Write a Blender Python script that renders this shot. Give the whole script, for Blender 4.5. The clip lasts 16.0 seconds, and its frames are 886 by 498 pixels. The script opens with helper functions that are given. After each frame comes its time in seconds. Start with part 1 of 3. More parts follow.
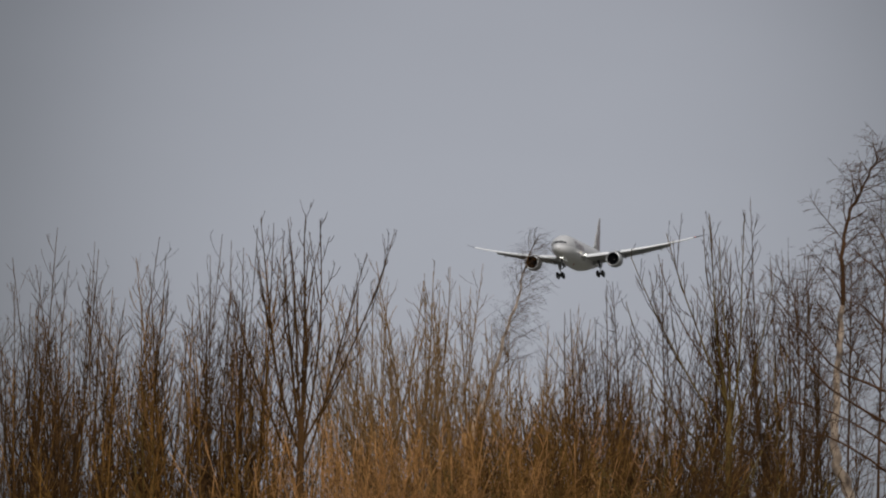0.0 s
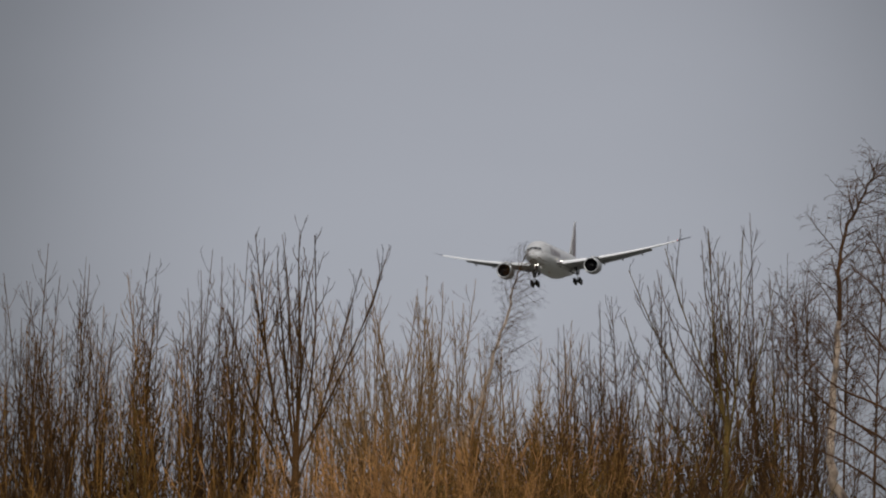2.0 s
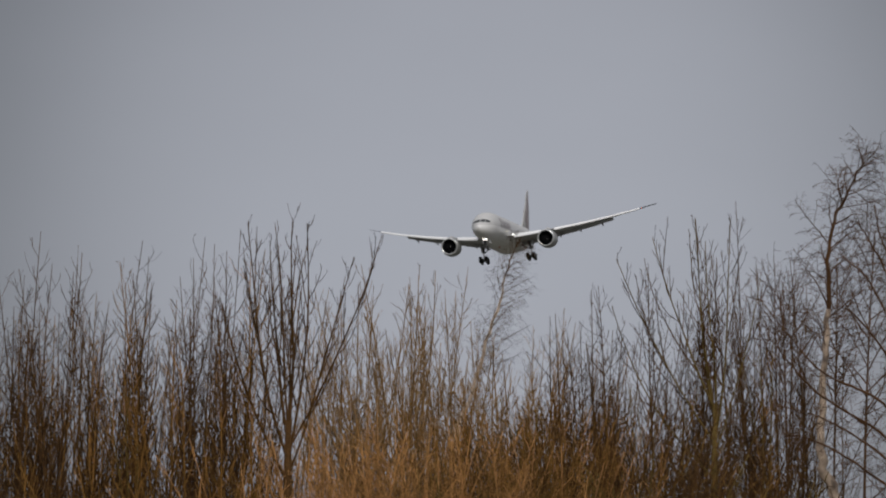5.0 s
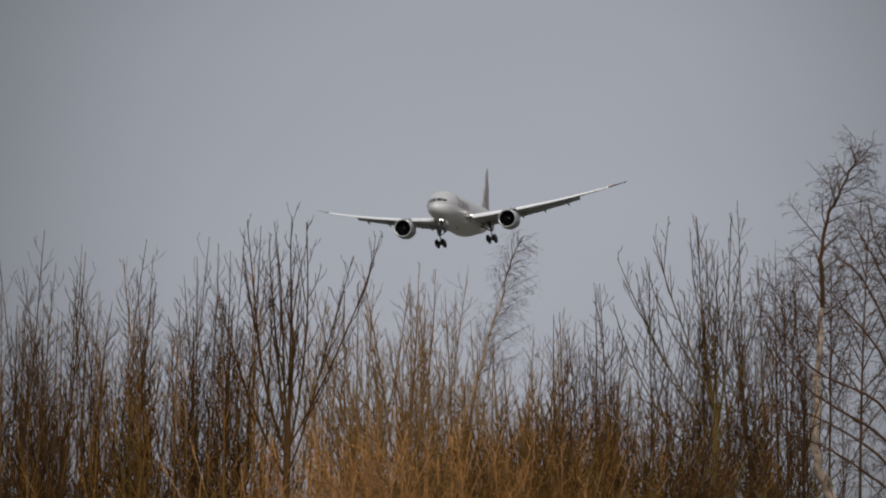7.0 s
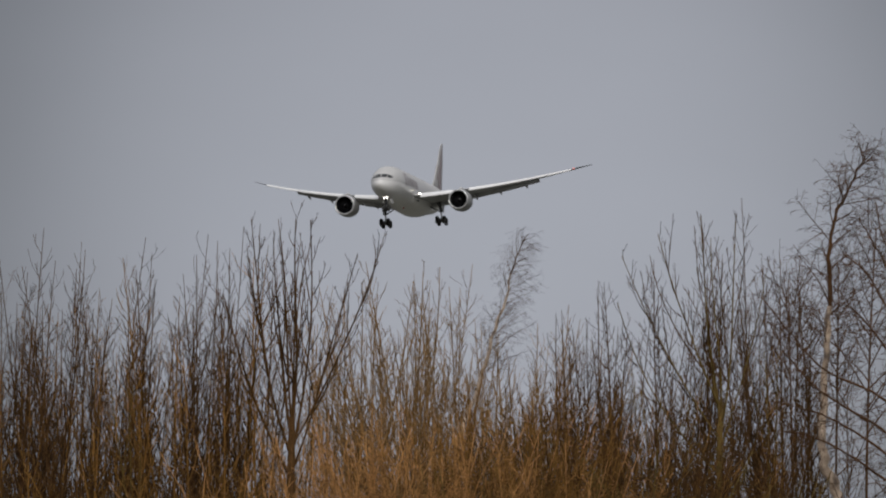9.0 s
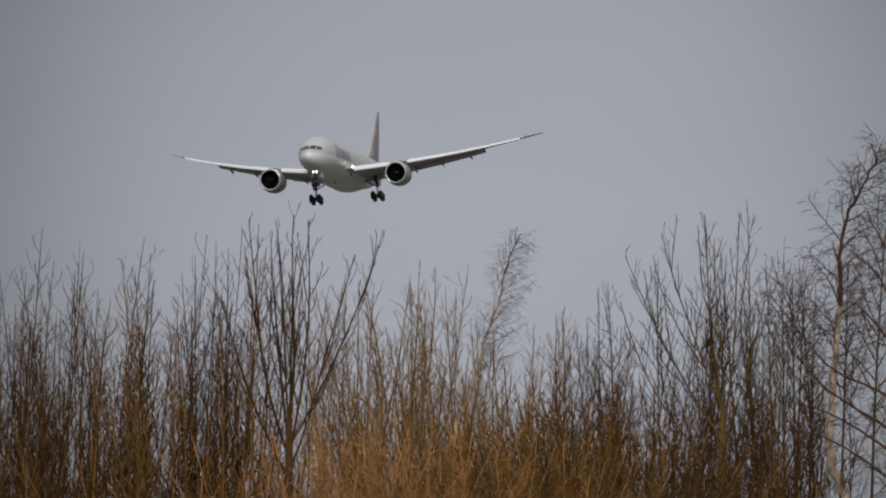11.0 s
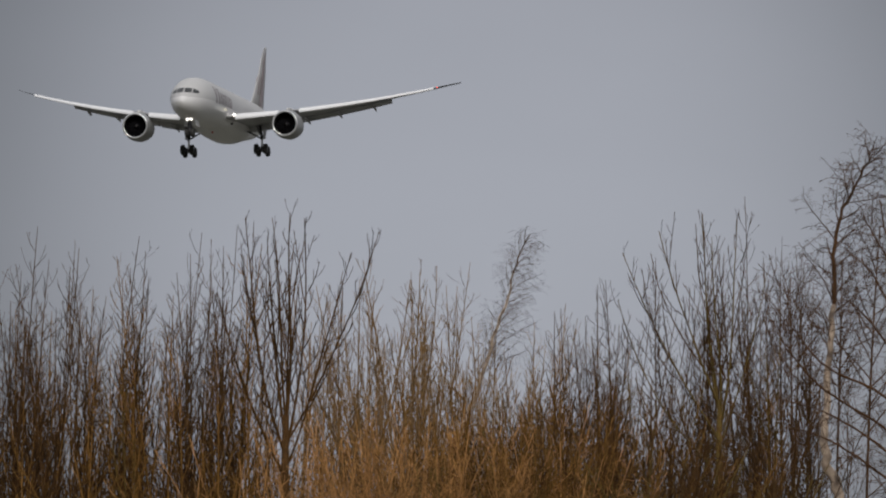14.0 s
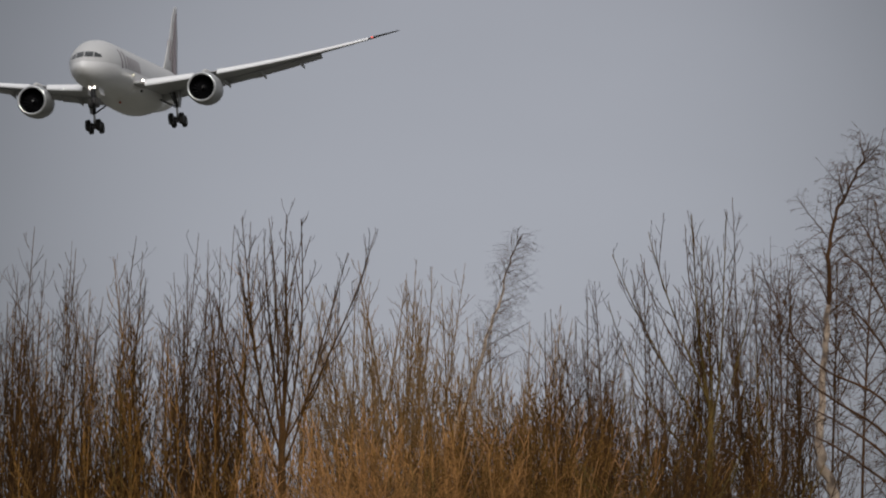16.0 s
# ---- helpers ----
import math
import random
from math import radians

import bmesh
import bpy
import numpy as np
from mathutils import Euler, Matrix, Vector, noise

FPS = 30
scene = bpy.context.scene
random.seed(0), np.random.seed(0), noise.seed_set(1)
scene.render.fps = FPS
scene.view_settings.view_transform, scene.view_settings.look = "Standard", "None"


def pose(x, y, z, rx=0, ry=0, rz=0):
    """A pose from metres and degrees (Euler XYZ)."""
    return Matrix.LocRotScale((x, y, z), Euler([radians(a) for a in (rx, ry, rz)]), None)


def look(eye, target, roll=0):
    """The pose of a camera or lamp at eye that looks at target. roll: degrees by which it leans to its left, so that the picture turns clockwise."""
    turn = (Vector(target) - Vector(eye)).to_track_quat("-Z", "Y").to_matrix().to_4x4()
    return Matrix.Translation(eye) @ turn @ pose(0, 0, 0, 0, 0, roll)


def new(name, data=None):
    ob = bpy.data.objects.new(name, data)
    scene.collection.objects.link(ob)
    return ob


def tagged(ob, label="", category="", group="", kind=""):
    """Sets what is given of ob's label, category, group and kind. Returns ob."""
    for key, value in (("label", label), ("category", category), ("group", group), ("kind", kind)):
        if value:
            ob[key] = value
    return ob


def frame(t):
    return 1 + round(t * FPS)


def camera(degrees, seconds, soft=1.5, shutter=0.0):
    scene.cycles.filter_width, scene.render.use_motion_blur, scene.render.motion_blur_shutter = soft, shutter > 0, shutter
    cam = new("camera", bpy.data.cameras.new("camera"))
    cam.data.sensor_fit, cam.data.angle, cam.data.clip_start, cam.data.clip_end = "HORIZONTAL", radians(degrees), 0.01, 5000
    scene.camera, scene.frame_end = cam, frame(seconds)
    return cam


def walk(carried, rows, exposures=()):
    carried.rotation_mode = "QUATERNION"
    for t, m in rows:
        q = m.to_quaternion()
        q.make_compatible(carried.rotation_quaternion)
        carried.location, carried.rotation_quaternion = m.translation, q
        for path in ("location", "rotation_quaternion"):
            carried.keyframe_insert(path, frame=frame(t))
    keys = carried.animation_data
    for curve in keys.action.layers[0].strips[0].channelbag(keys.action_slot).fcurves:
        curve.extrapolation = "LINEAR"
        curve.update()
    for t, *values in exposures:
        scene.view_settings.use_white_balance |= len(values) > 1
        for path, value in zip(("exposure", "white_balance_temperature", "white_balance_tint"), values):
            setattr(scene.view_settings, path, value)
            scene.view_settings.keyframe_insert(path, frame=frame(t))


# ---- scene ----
# The camera stands on the ground with a long lens and follows the aircraft only a little.
EYE = 1.7
cam = camera(6.19, 16.0, soft=2.1)
LOOK = [(0, 4.212, 0.095), (0.5, 4.255, 0.127), (1, 4.268, 0.115), (1.5, 4.301, 0.075), (2, 4.321, 0.058), (2.5, 4.321, 0.048),
        (3, 4.288, 0.034), (3.5, 4.266, 0.006), (4, 4.253, 0.002), (6.5, 4.232, 0.012), (7, 4.23, 0.0), (7.5, 4.226, 0.012),
        (8, 4.232, 0.024), (8.5, 4.222, 0.02), (9, 4.216, 0.03), (11.5, 4.22, 0.006), (12, 4.232, 0.002), (12.5, 4.226, 0.0),
        (13, 4.212, -0.032), (13.5, 4.202, -0.034), (14, 4.204, -0.012), (14.5, 4.202, -0.012), (15, 4.206, -0.014),
        (15.5, 4.202, -0.018), (16, 4.208, -0.036)]
walk(cam, [(t, pose(0, 0, EYE, 90 + p, 0, y)) for t, p, y in LOOK])

# ---- light: an overcast sky and a weak, wide sun behind the camera ----
SUN_UP, SUN_TURN = 28.0, 178.0
world = bpy.data.worlds.new("overcast_sky")
scene.world = world
world.use_nodes = True
wn, wl = world.node_tree.nodes, world.node_tree.links
wn.clear()
w_out, w_bg = wn.new("ShaderNodeOutputWorld"), wn.new("ShaderNodeBackground")
w_sky = wn.new("ShaderNodeTexSky")
w_sky.sky_type, w_sky.sun_disc = "NISHITA", False
w_sky.sun_elevation, w_sky.sun_rotation = radians(SUN_UP), radians(SUN_TURN)
w_co, w_sep = wn.new("ShaderNodeTexCoord"), wn.new("ShaderNodeSeparateXYZ")
w_ramp = wn.new("ShaderNodeValToRGB")
for k, (at, col) in enumerate([(0.0, (0.361, 0.372, 0.423, 1)), (0.075, (0.358, 0.371, 0.424, 1)), (0.115, (0.339, 0.348, 0.395, 1)), (0.3, (0.75, 0.76, 0.81, 1)), (1.0, (1.35, 1.36, 1.4, 1))]):
    e = w_ramp.color_ramp.elements[k] if k < 2 else w_ramp.color_ramp.elements.new(at)
    e.position, e.color = at, col
w_map = wn.new("ShaderNodeMapping")
w_map.inputs["Scale"].default_value = (1.0, 1.0, 1.8)
w_noise = wn.new("ShaderNodeTexNoise")
w_noise.inputs["Scale"].default_value, w_noise.inputs["Detail"].default_value, w_noise.inputs["Roughness"].default_value = 16.0, 4.0, 0.5
w_rng = wn.new("ShaderNodeMapRange")
w_rng.inputs["To Min"].default_value, w_rng.inputs["To Max"].default_value = 0.92, 1.08
# lens vignette painted into the sky: dims within a few degrees of view centre
w_dot, w_vignette = wn.new("ShaderNodeVectorMath"), wn.new("ShaderNodeMapRange")
w_dot.operation = "DOT_PRODUCT"
w_dot.inputs[1].default_value = Vector((0.004, 1.0, 0.078)).normalized()
w_vignette.interpolation_type = "SMOOTHSTEP"
w_vignette.inputs["From Min"].default_value, w_vignette.inputs["From Max"].default_value = math.cos(radians(3.95)), 1.0
w_vignette.inputs["To Min"].default_value, w_vignette.inputs["To Max"].default_value = 0.5, 0.985
w_both = wn.new("ShaderNodeMath")
w_both.operation = "MULTIPLY"
w_mul = wn.new("ShaderNodeVectorMath")
w_mul.operation = "SCALE"
w_low = wn.new("ShaderNodeVectorMath")
w_low.operation = "SCALE"
w_low.inputs["Scale"].default_value = 0.08
w_mix = wn.new("ShaderNodeMix")
w_mix.data_type = "RGBA"
w_mix.inputs["Factor"].default_value = 0.95
wl.new(w_co.outputs["Generated"], w_sep.inputs[0])
wl.new(w_sep.outputs["Z"], w_ramp.inputs[0])
wl.new(w_co.outputs["Generated"], w_map.inputs[0])
wl.new(w_map.outputs[0], w_noise.inputs["Vector"])
wl.new(w_noise.outputs["Fac"], w_rng.inputs["Value"])
wl.new(w_ramp.outputs[0], w_mul.inputs[0])
wl.new(w_co.outputs["Generated"], w_dot.inputs[0])
wl.new(w_dot.outputs["Value"], w_vignette.inputs["Value"])
wl.new(w_vignette.outputs[0], w_both.inputs[0])
wl.new(w_rng.outputs[0], w_both.inputs[1])
wl.new(w_both.outputs[0], w_mul.inputs["Scale"])
wl.new(w_sky.outputs[0], w_low.inputs[0])
wl.new(w_low.outputs[0], w_mix.inputs["A"])
wl.new(w_mul.outputs[0], w_mix.inputs["B"])
wl.new(w_mix.outputs["Result"], w_bg.inputs["Color"])
wl.new(w_bg.outputs[0], w_out.inputs["Surface"])
sun = new("sun", bpy.data.lights.new("sun", "SUN"))
sun.data.energy, sun.data.angle, sun.data.color = 1.5, radians(12), (1.0, 0.955, 0.9)
# sun_rotation turns clockwise from north (+y)
sun_dir = Vector((math.sin(radians(SUN_TURN)) * math.cos(radians(SUN_UP)), math.cos(radians(SUN_TURN)) * math.cos(radians(SUN_UP)), math.sin(radians(SUN_UP))))
sun.matrix_world = look(sun_dir * 200, (0, 0, 0))


# ---- materials ----
def material(name, col, col2=None, rough=0.6, metal=0.0, scale=8.0, fine=60.0, bump=0.0, spread=0.0, emit=0.0, spec=0.5, stretch=(1, 1, 1)):
    """Two-scale noise between two colours, with relief; spread: how far single pieces differ in value."""
    m = bpy.data.materials.new(name)
    m.use_nodes = True
    n, l = m.node_tree.nodes, m.node_tree.links
    b = n["Principled BSDF"]
    b.inputs["Roughness"].default_value, b.inputs["Metallic"].default_value = rough, metal
    b.inputs["Specular IOR Level"].default_value = spec
    col2 = col2 or tuple(c * 0.8 for c in col)
    co, mp = n.new("ShaderNodeTexCoord"), n.new("ShaderNodeMapping")
    mp.inputs["Scale"].default_value = stretch
    l.new(co.outputs["Object"], mp.inputs[0])
    big, small = n.new("ShaderNodeTexNoise"), n.new("ShaderNodeTexNoise")
    big.inputs["Scale"].default_value, big.inputs["Detail"].default_value = scale, 4
    small.inputs["Scale"].default_value, small.inputs["Detail"].default_value = fine, 3
    for t in (big, small):
        l.new(mp.outputs[0], t.inputs["Vector"])
    ramp = n.new("ShaderNodeMapRange")
    ramp.inputs["From Min"].default_value, ramp.inputs["From Max"].default_value = 0.35, 0.65
    add = n.new("ShaderNodeMix")
    add.data_type, add.inputs["Factor"].default_value = "FLOAT", 0.4
    l.new(big.outputs["Fac"], add.inputs["A"])
    l.new(small.outputs["Fac"], add.inputs["B"])
    l.new(add.outputs["Result"], ramp.inputs["Value"])
    mix = n.new("ShaderNodeMix")
    mix.data_type = "RGBA"
    mix.inputs["A"].default_value, mix.inputs["B"].default_value = (*col, 1), (*col2, 1)
    l.new(ramp.outputs[0], mix.inputs["Factor"])
    last = mix.outputs["Result"]
    if spread:
        geo, mr, sc = n.new("ShaderNodeNewGeometry"), n.new("ShaderNodeMapRange"), n.new("ShaderNodeVectorMath")
        mr.inputs["To Min"].default_value, mr.inputs["To Max"].default_value = 1 - spread, 1 + spread
        sc.operation = "SCALE"
        l.new(geo.outputs["Random Per Island"], mr.inputs["Value"])
        l.new(last, sc.inputs[0])
        l.new(mr.outputs[0], sc.inputs["Scale"])
        last = sc.outputs[0]
    l.new(last, b.inputs["Base Color"])
    if bump:
        bp = n.new("ShaderNodeBump")
        bp.inputs["Strength"].default_value, bp.inputs["Distance"].default_value = bump, 0.01
        l.new(small.outputs["Fac"], bp.inputs["Height"])
        l.new(bp.outputs[0], b.inputs["Normal"])
    if emit:
        b.inputs["Emission Color"].default_value, b.inputs["Emission Strength"].default_value = (*col, 1), emit
    return m


BARK_DARK = material("dark_brown_bark", (0.0336, 0.0173, 0.00675), (0.101, 0.0515, 0.018), 0.9, bump=0.3, spread=0.6, scale=3, fine=40, spec=0.1)
BARK_BROWN = material("warm_brown_bark", (0.0578, 0.0297, 0.00788), (0.252, 0.129, 0.0338), 0.9, bump=0.3, spread=0.8, scale=2, fine=40, spec=0.1)
BARK_GREY = material("grey_brown_bark", (0.126, 0.0762, 0.0338), (0.273, 0.166, 0.0735), 0.9, bump=0.3, spread=0.5, scale=3, fine=40, spec=0.12)
BARK_ORANGE = material("orange_willow_bark", (0.47, 0.24, 0.085), (0.2, 0.102, 0.036), 0.85, bump=0.2, spread=0.7, scale=1.5, fine=30, spec=0.15)
BARK_OLIVE = material("mossy_olive_bark", (0.075, 0.051, 0.015), (0.14, 0.092, 0.028), 0.9, bump=0.3, spread=0.5, scale=2, fine=30, spec=0.12)
BARK_BIRCH = material("pale_birch_bark", (0.68, 0.53, 0.4), (0.12, 0.087, 0.065), 0.75, bump=0.4, scale=6, fine=14, stretch=(1, 1, 0.8))
BIRCH_TWIG = material("purple_brown_twig", (0.0393, 0.0202, 0.00999), (0.0982, 0.0499, 0.0233), 0.85, spread=0.5, scale=3, fine=30, spec=0.12)
GRASS = material("winter_grass", (0.07, 0.072, 0.058), (0.1, 0.095, 0.075), 0.95, bump=0.5, scale=0.05, fine=3)
PAINT_GREY = material("warm_grey_paint", (0.57, 0.565, 0.56), (0.53, 0.525, 0.52), 0.36, scale=0.5, fine=4, stretch=(1, 0.3, 1))
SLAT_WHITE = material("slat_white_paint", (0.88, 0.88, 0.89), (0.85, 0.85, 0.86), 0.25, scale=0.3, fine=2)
PAINT_WHITE = material("white_paint", (0.83, 0.82, 0.815), (0.75, 0.74, 0.735), 0.28, scale=1.1, fine=6, stretch=(1, 0.16, 1))
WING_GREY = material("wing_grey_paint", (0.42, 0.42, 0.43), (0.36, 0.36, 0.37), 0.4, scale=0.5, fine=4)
BARE_METAL = material("bare_metal", (0.8, 0.8, 0.8), (0.7, 0.7, 0.7), 0.28, metal=0.9, scale=1, fine=6)
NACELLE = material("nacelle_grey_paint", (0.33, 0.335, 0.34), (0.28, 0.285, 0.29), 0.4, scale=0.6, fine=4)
LENS_RED = material("red_lens", (0.45, 0.04, 0.02), (0.4, 0.04, 0.02), 0.15, scale=2, fine=9)
DARK_METAL = material("dark_metal", (0.12, 0.12, 0.13), (0.08, 0.08, 0.085), 0.45, metal=0.6, scale=2, fine=9)
GEAR_PAINT = material("gear_grey_paint", (0.09, 0.09, 0.095), (0.055, 0.055, 0.06), 0.5, scale=2, fine=9)
FAN_BLACK = material("fan_blade_black", (0.006, 0.006, 0.007), (0.01, 0.01, 0.012), 0.7, scale=2, fine=9, spec=0.1)
RUBBER = material("tyre_rubber", (0.02, 0.02, 0.02), (0.035, 0.034, 0.032), 0.8, scale=3, fine=20)
GLASS_DARK = material("cockpit_glass", (0.025, 0.027, 0.03), (0.03, 0.032, 0.035), 0.08, scale=1, fine=5)
MAROON = material("maroon_paint", (0.13, 0.085, 0.1), (0.16, 0.11, 0.125), 0.4, scale=0.6, fine=4)
MAROON_SOFT = material("faded_maroon_paint", (0.25, 0.2, 0.21), (0.3, 0.25, 0.26), 0.4, scale=0.6, fine=4)
LAMP_WHITE = material("landing_light", (1.0, 0.93, 0.85), (1.0, 0.93, 0.85), 0.3, emit=6.0)
LAMP_SMALL = material("inspection_lamp", (1.0, 0.9, 0.65), (1.0, 0.9, 0.65), 0.3, emit=0.9)
LAMP_RED = material("red_wing_light", (1.0, 0.12, 0.08), (1.0, 0.2, 0.15), 0.3, emit=1.4)
LAMP_GREEN = material("wing_light", (0.7, 1.0, 0.9), (0.7, 1.0, 0.9), 0.3, emit=2.0)


# ---- mesh helpers ----
def mesh(name, verts, faces, mat, parent=None, smooth=True, label=""):
    me = bpy.data.meshes.new(name)
    me.from_pydata([tuple(v) for v in verts], [], faces)
    me.materials.append(mat)
    if smooth:
        me.shade_smooth()
    ob = new(name, me)
    if parent:
        ob.parent = parent
    if label:
        ob["label"] = label
    return ob


def skin(rings, close=True, caps=True):
    """Verts and faces of a loft through rings of equal count."""
    n = len(rings[0])
    verts = [v for r in rings for v in r]
    faces = []
    for i in range(len(rings) - 1):
        for j in range(n if close else n - 1):
            k = (j + 1) % n
            faces.append((i * n + j, i * n + k, (i + 1) * n + k, (i + 1) * n + j))
    if caps:
        faces.append(tuple(range(n))[::-1])
        faces.append(tuple((len(rings) - 1) * n + j for j in range(n)))
    return verts, faces


def tubes(paths, sides=4):
    """Verts and faces of tapered tubes along paths of (points, radii)."""
    verts, faces = [], []
    for pts, rad in paths:
        base = len(verts)
        for i, p in enumerate(pts):
            d = pts[min(i + 1, len(pts) - 1)] - pts[max(i - 1, 0)]
            d.normalize()
            u = d.orthogonal().normalized() if abs(d.z) < 0.5 else Vector((1, 0, 0)).cross(d).normalized()
            v = d.cross(u)
            for s in range(sides):
                a = 2 * math.pi * s / sides
                verts.append(p + (u * math.cos(a) + v * math.sin(a)) * rad[i])
        for i in range(len(pts) - 1):
            for s in range(sides):
                k = (s + 1) % sides
                faces.append((base + i * sides + s, base + i * sides + k, base + (i + 1) * sides + k, base + (i + 1) * sides + s))
        top = base + (len(pts) - 1) * sides
        faces.append(tuple(top + s for s in range(sides)))
    return verts, faces


# ---- ground ----
def ground():
    n, verts, faces = 60, [], []
    for i in range(n + 1):
        for j in range(n + 1):
            # denser near the camera, out to the horizon
            u, v = 2 * i / n - 1, 2 * j / n - 1
            x, y = 4900 * u * abs(u) ** 1.5, 4900 * v * abs(v) ** 1.5
            z = 0.0 if math.hypot(x, y) < 160 else 0.6 * noise.noise((x / 300, y / 300, 0)) * min(1, (math.hypot(x, y) - 160) / 300)
            verts.append((x, y, z))
    for i in range(n):
        for j in range(n):
            a = i * (n + 1) + j
            faces.append((a, a + n + 1, a + n + 2, a + 1))
    tagged(mesh("ground", verts, faces, GRASS), "rough winter grass field", "ground", kind="structure")


# ---- trees ----
SWAYING = []


def branch(out, rng, p, d, length, r, lvl, P):
    """One branch with its children; out[lvl] gathers (points, radii)."""
    segs = P["segs"][lvl]
    step = length / segs
    pts, rad, dirs = [p.copy()], [r], [d.copy()]
    wander, rise = P["wander"][lvl], P["rise"][lvl]
    tip = P["tip"][lvl]
    bend = Vector((rng.gauss(0, 1), rng.gauss(0, 1), 0)) * wander
    for i in range(segs):
        bend = bend * 0.6 + Vector((rng.gauss(0, 1), rng.gauss(0, 1), rng.gauss(0, 0.5))) * wander * 0.8
        d = (d + bend + Vector((P["lean"] if lvl == 0 else P.get("blow", P["lean"]), 0, rise)) * (1.0 / segs)).normalized()
        p = p + d * step
        t = (i + 1) / segs
        pts.append(p.copy())
        dirs.append(d.copy())
        rad.append((tip + (r - tip) * (1 - t) ** P["taper"]) * (rng.uniform(0.8, 1.25) if lvl else rng.uniform(0.93, 1.07)))
    sprout(out, rng, pts, rad, dirs, length, lvl, P)


def sprout(out, rng, pts, rad, dirs, length, lvl, P):
    """Keep a grown branch and set its side shoots along it."""
    out[lvl].append((pts, rad))
    if lvl + 1 >= len(P["segs"]):
        return
    segs = len(pts) - 1
    count = max(0, int(P["kids"][lvl] * length + rng.random()))
    az = rng.random() * 6.28
    for c in range(count):
        t = P["t0"][lvl] + (0.97 - P["t0"][lvl]) * (c + rng.random()) / max(1, count)
        f = t * segs
        i = min(int(f), segs - 1)
        q = pts[i].lerp(pts[i + 1], f - i)
        if q.z < P["floor"]:
            continue
        dd = dirs[i + 1]
        az += 2.4 + rng.gauss(0, 0.5)
        side = dd.orthogonal().normalized()
        side.rotate(Matrix.Rotation(az, 3, dd))
        a = radians(P["angle"][lvl] * rng.uniform(0.7, 1.3))
        nd = (dd * math.cos(a) + side * math.sin(a)).normalized()
        ln = P["len"][lvl] * rng.uniform(0.5, 1.25) * (1.3 - P.get("shorten", 1.0) * t)
        rr = min(rad[i] * 0.65, P["rad"][lvl] * rng.uniform(0.7, 1.3))
        if lvl == 0 and t < 0.8 and rng.random() < P.get("forks", 0.0):
            nd, ln, rr = (nd + dd).normalized(), ln * 2.0, min(rad[i] * 0.8, rr * 1.5)
        branch(out, rng, q, nd, ln, rr, lvl + 1, P)


def bent(out, rng, spine, r, tip, lvl, P, crook=0.012, depth=0.0):
    """A stem or limb that swings through a few places (x, z), thinning to its tip, with side shoots."""
    knots = [Vector((x, depth * k / (len(spine) - 1), z)) for k, (x, z) in enumerate(spine)]
    knots = [knots[0] * 2 - knots[1], *knots, knots[-1] * 2 - knots[-2]]
    pts, each = [], 4
    for k in range(1, len(knots) - 2):
        a, b, c, d = knots[k - 1:k + 3]
        for j in range(each + (k == len(knots) - 3)):
            u = j / each
            p = 0.5 * (2 * b + (c - a) * u + (2 * a - 5 * b + 4 * c - d) * u * u + (3 * b - a - 3 * c + d) * u ** 3)
            pts.append(p + Vector((rng.gauss(0, crook), rng.gauss(0, crook), 0)))
    n = len(pts) - 1
    rad = [(tip + (r - tip) * (1 - k / n) ** 1.1) * rng.uniform(0.93, 1.07) for k in range(n + 1)]
    dirs = [(pts[max(k, 1)] - pts[max(k, 1) - 1]).normalized() for k in range(n + 1)]
    length = sum((pts[k + 1] - pts[k]).length for k in range(n))
    sprout(out, rng, pts, rad, dirs, length, lvl, P)


SHOOT = dict(segs=(18, 8, 5), wander=(0.011, 0.05, 0.08), rise=(0.12, 0.95, 0.8), tip=(0.0033, 0.0029, 0.0025), lean=0.0, taper=0.8, forks=0.2,
             kids=(5.8, 6.2), t0=(0.4, 0.12), floor=5.0, angle=(44, 48), len=(0.8, 0.28), rad=(0.007, 0.0042))
ASH = dict(segs=(12, 7, 4), wander=(0.02, 0.04, 0.06), rise=(0.85, 1.4, 1.3), tip=(0.0042, 0.0036, 0.0031), lean=0.0, taper=0.85, forks=0.2,
           kids=(5.0, 5.0), t0=(0.2, 0.2), floor=5.0, angle=(42, 44), len=(0.64, 0.22), rad=(0.0105, 0.0062))
BIRCH = dict(segs=(18, 10, 7, 5), wander=(0.004, 0.05, 0.15, 0.22), rise=(0.1, 0.1, -0.7, -0.9), tip=(0.006, 0.0038, 0.0026, 0.0024), lean=0.0, taper=0.9,
             kids=(3.8, 7.0, 8.0), t0=(0.3, 0.12, 0.1), floor=5.0, angle=(46, 55, 50), len=(1.6, 0.6, 0.2), rad=(0.0125, 0.0054, 0.0036))
BUSH = dict(segs=(14, 6, 4), wander=(0.045, 0.1, 0.15), rise=(0.15, 0.4, 0.3), tip=(0.0036, 0.003, 0.0026), lean=0.0, taper=0.8,
            kids=(5.5, 6.5), t0=(0.55, 0.1), floor=5.0, angle=(46, 54), len=(0.5, 0.22), rad=(0.0066, 0.0042))


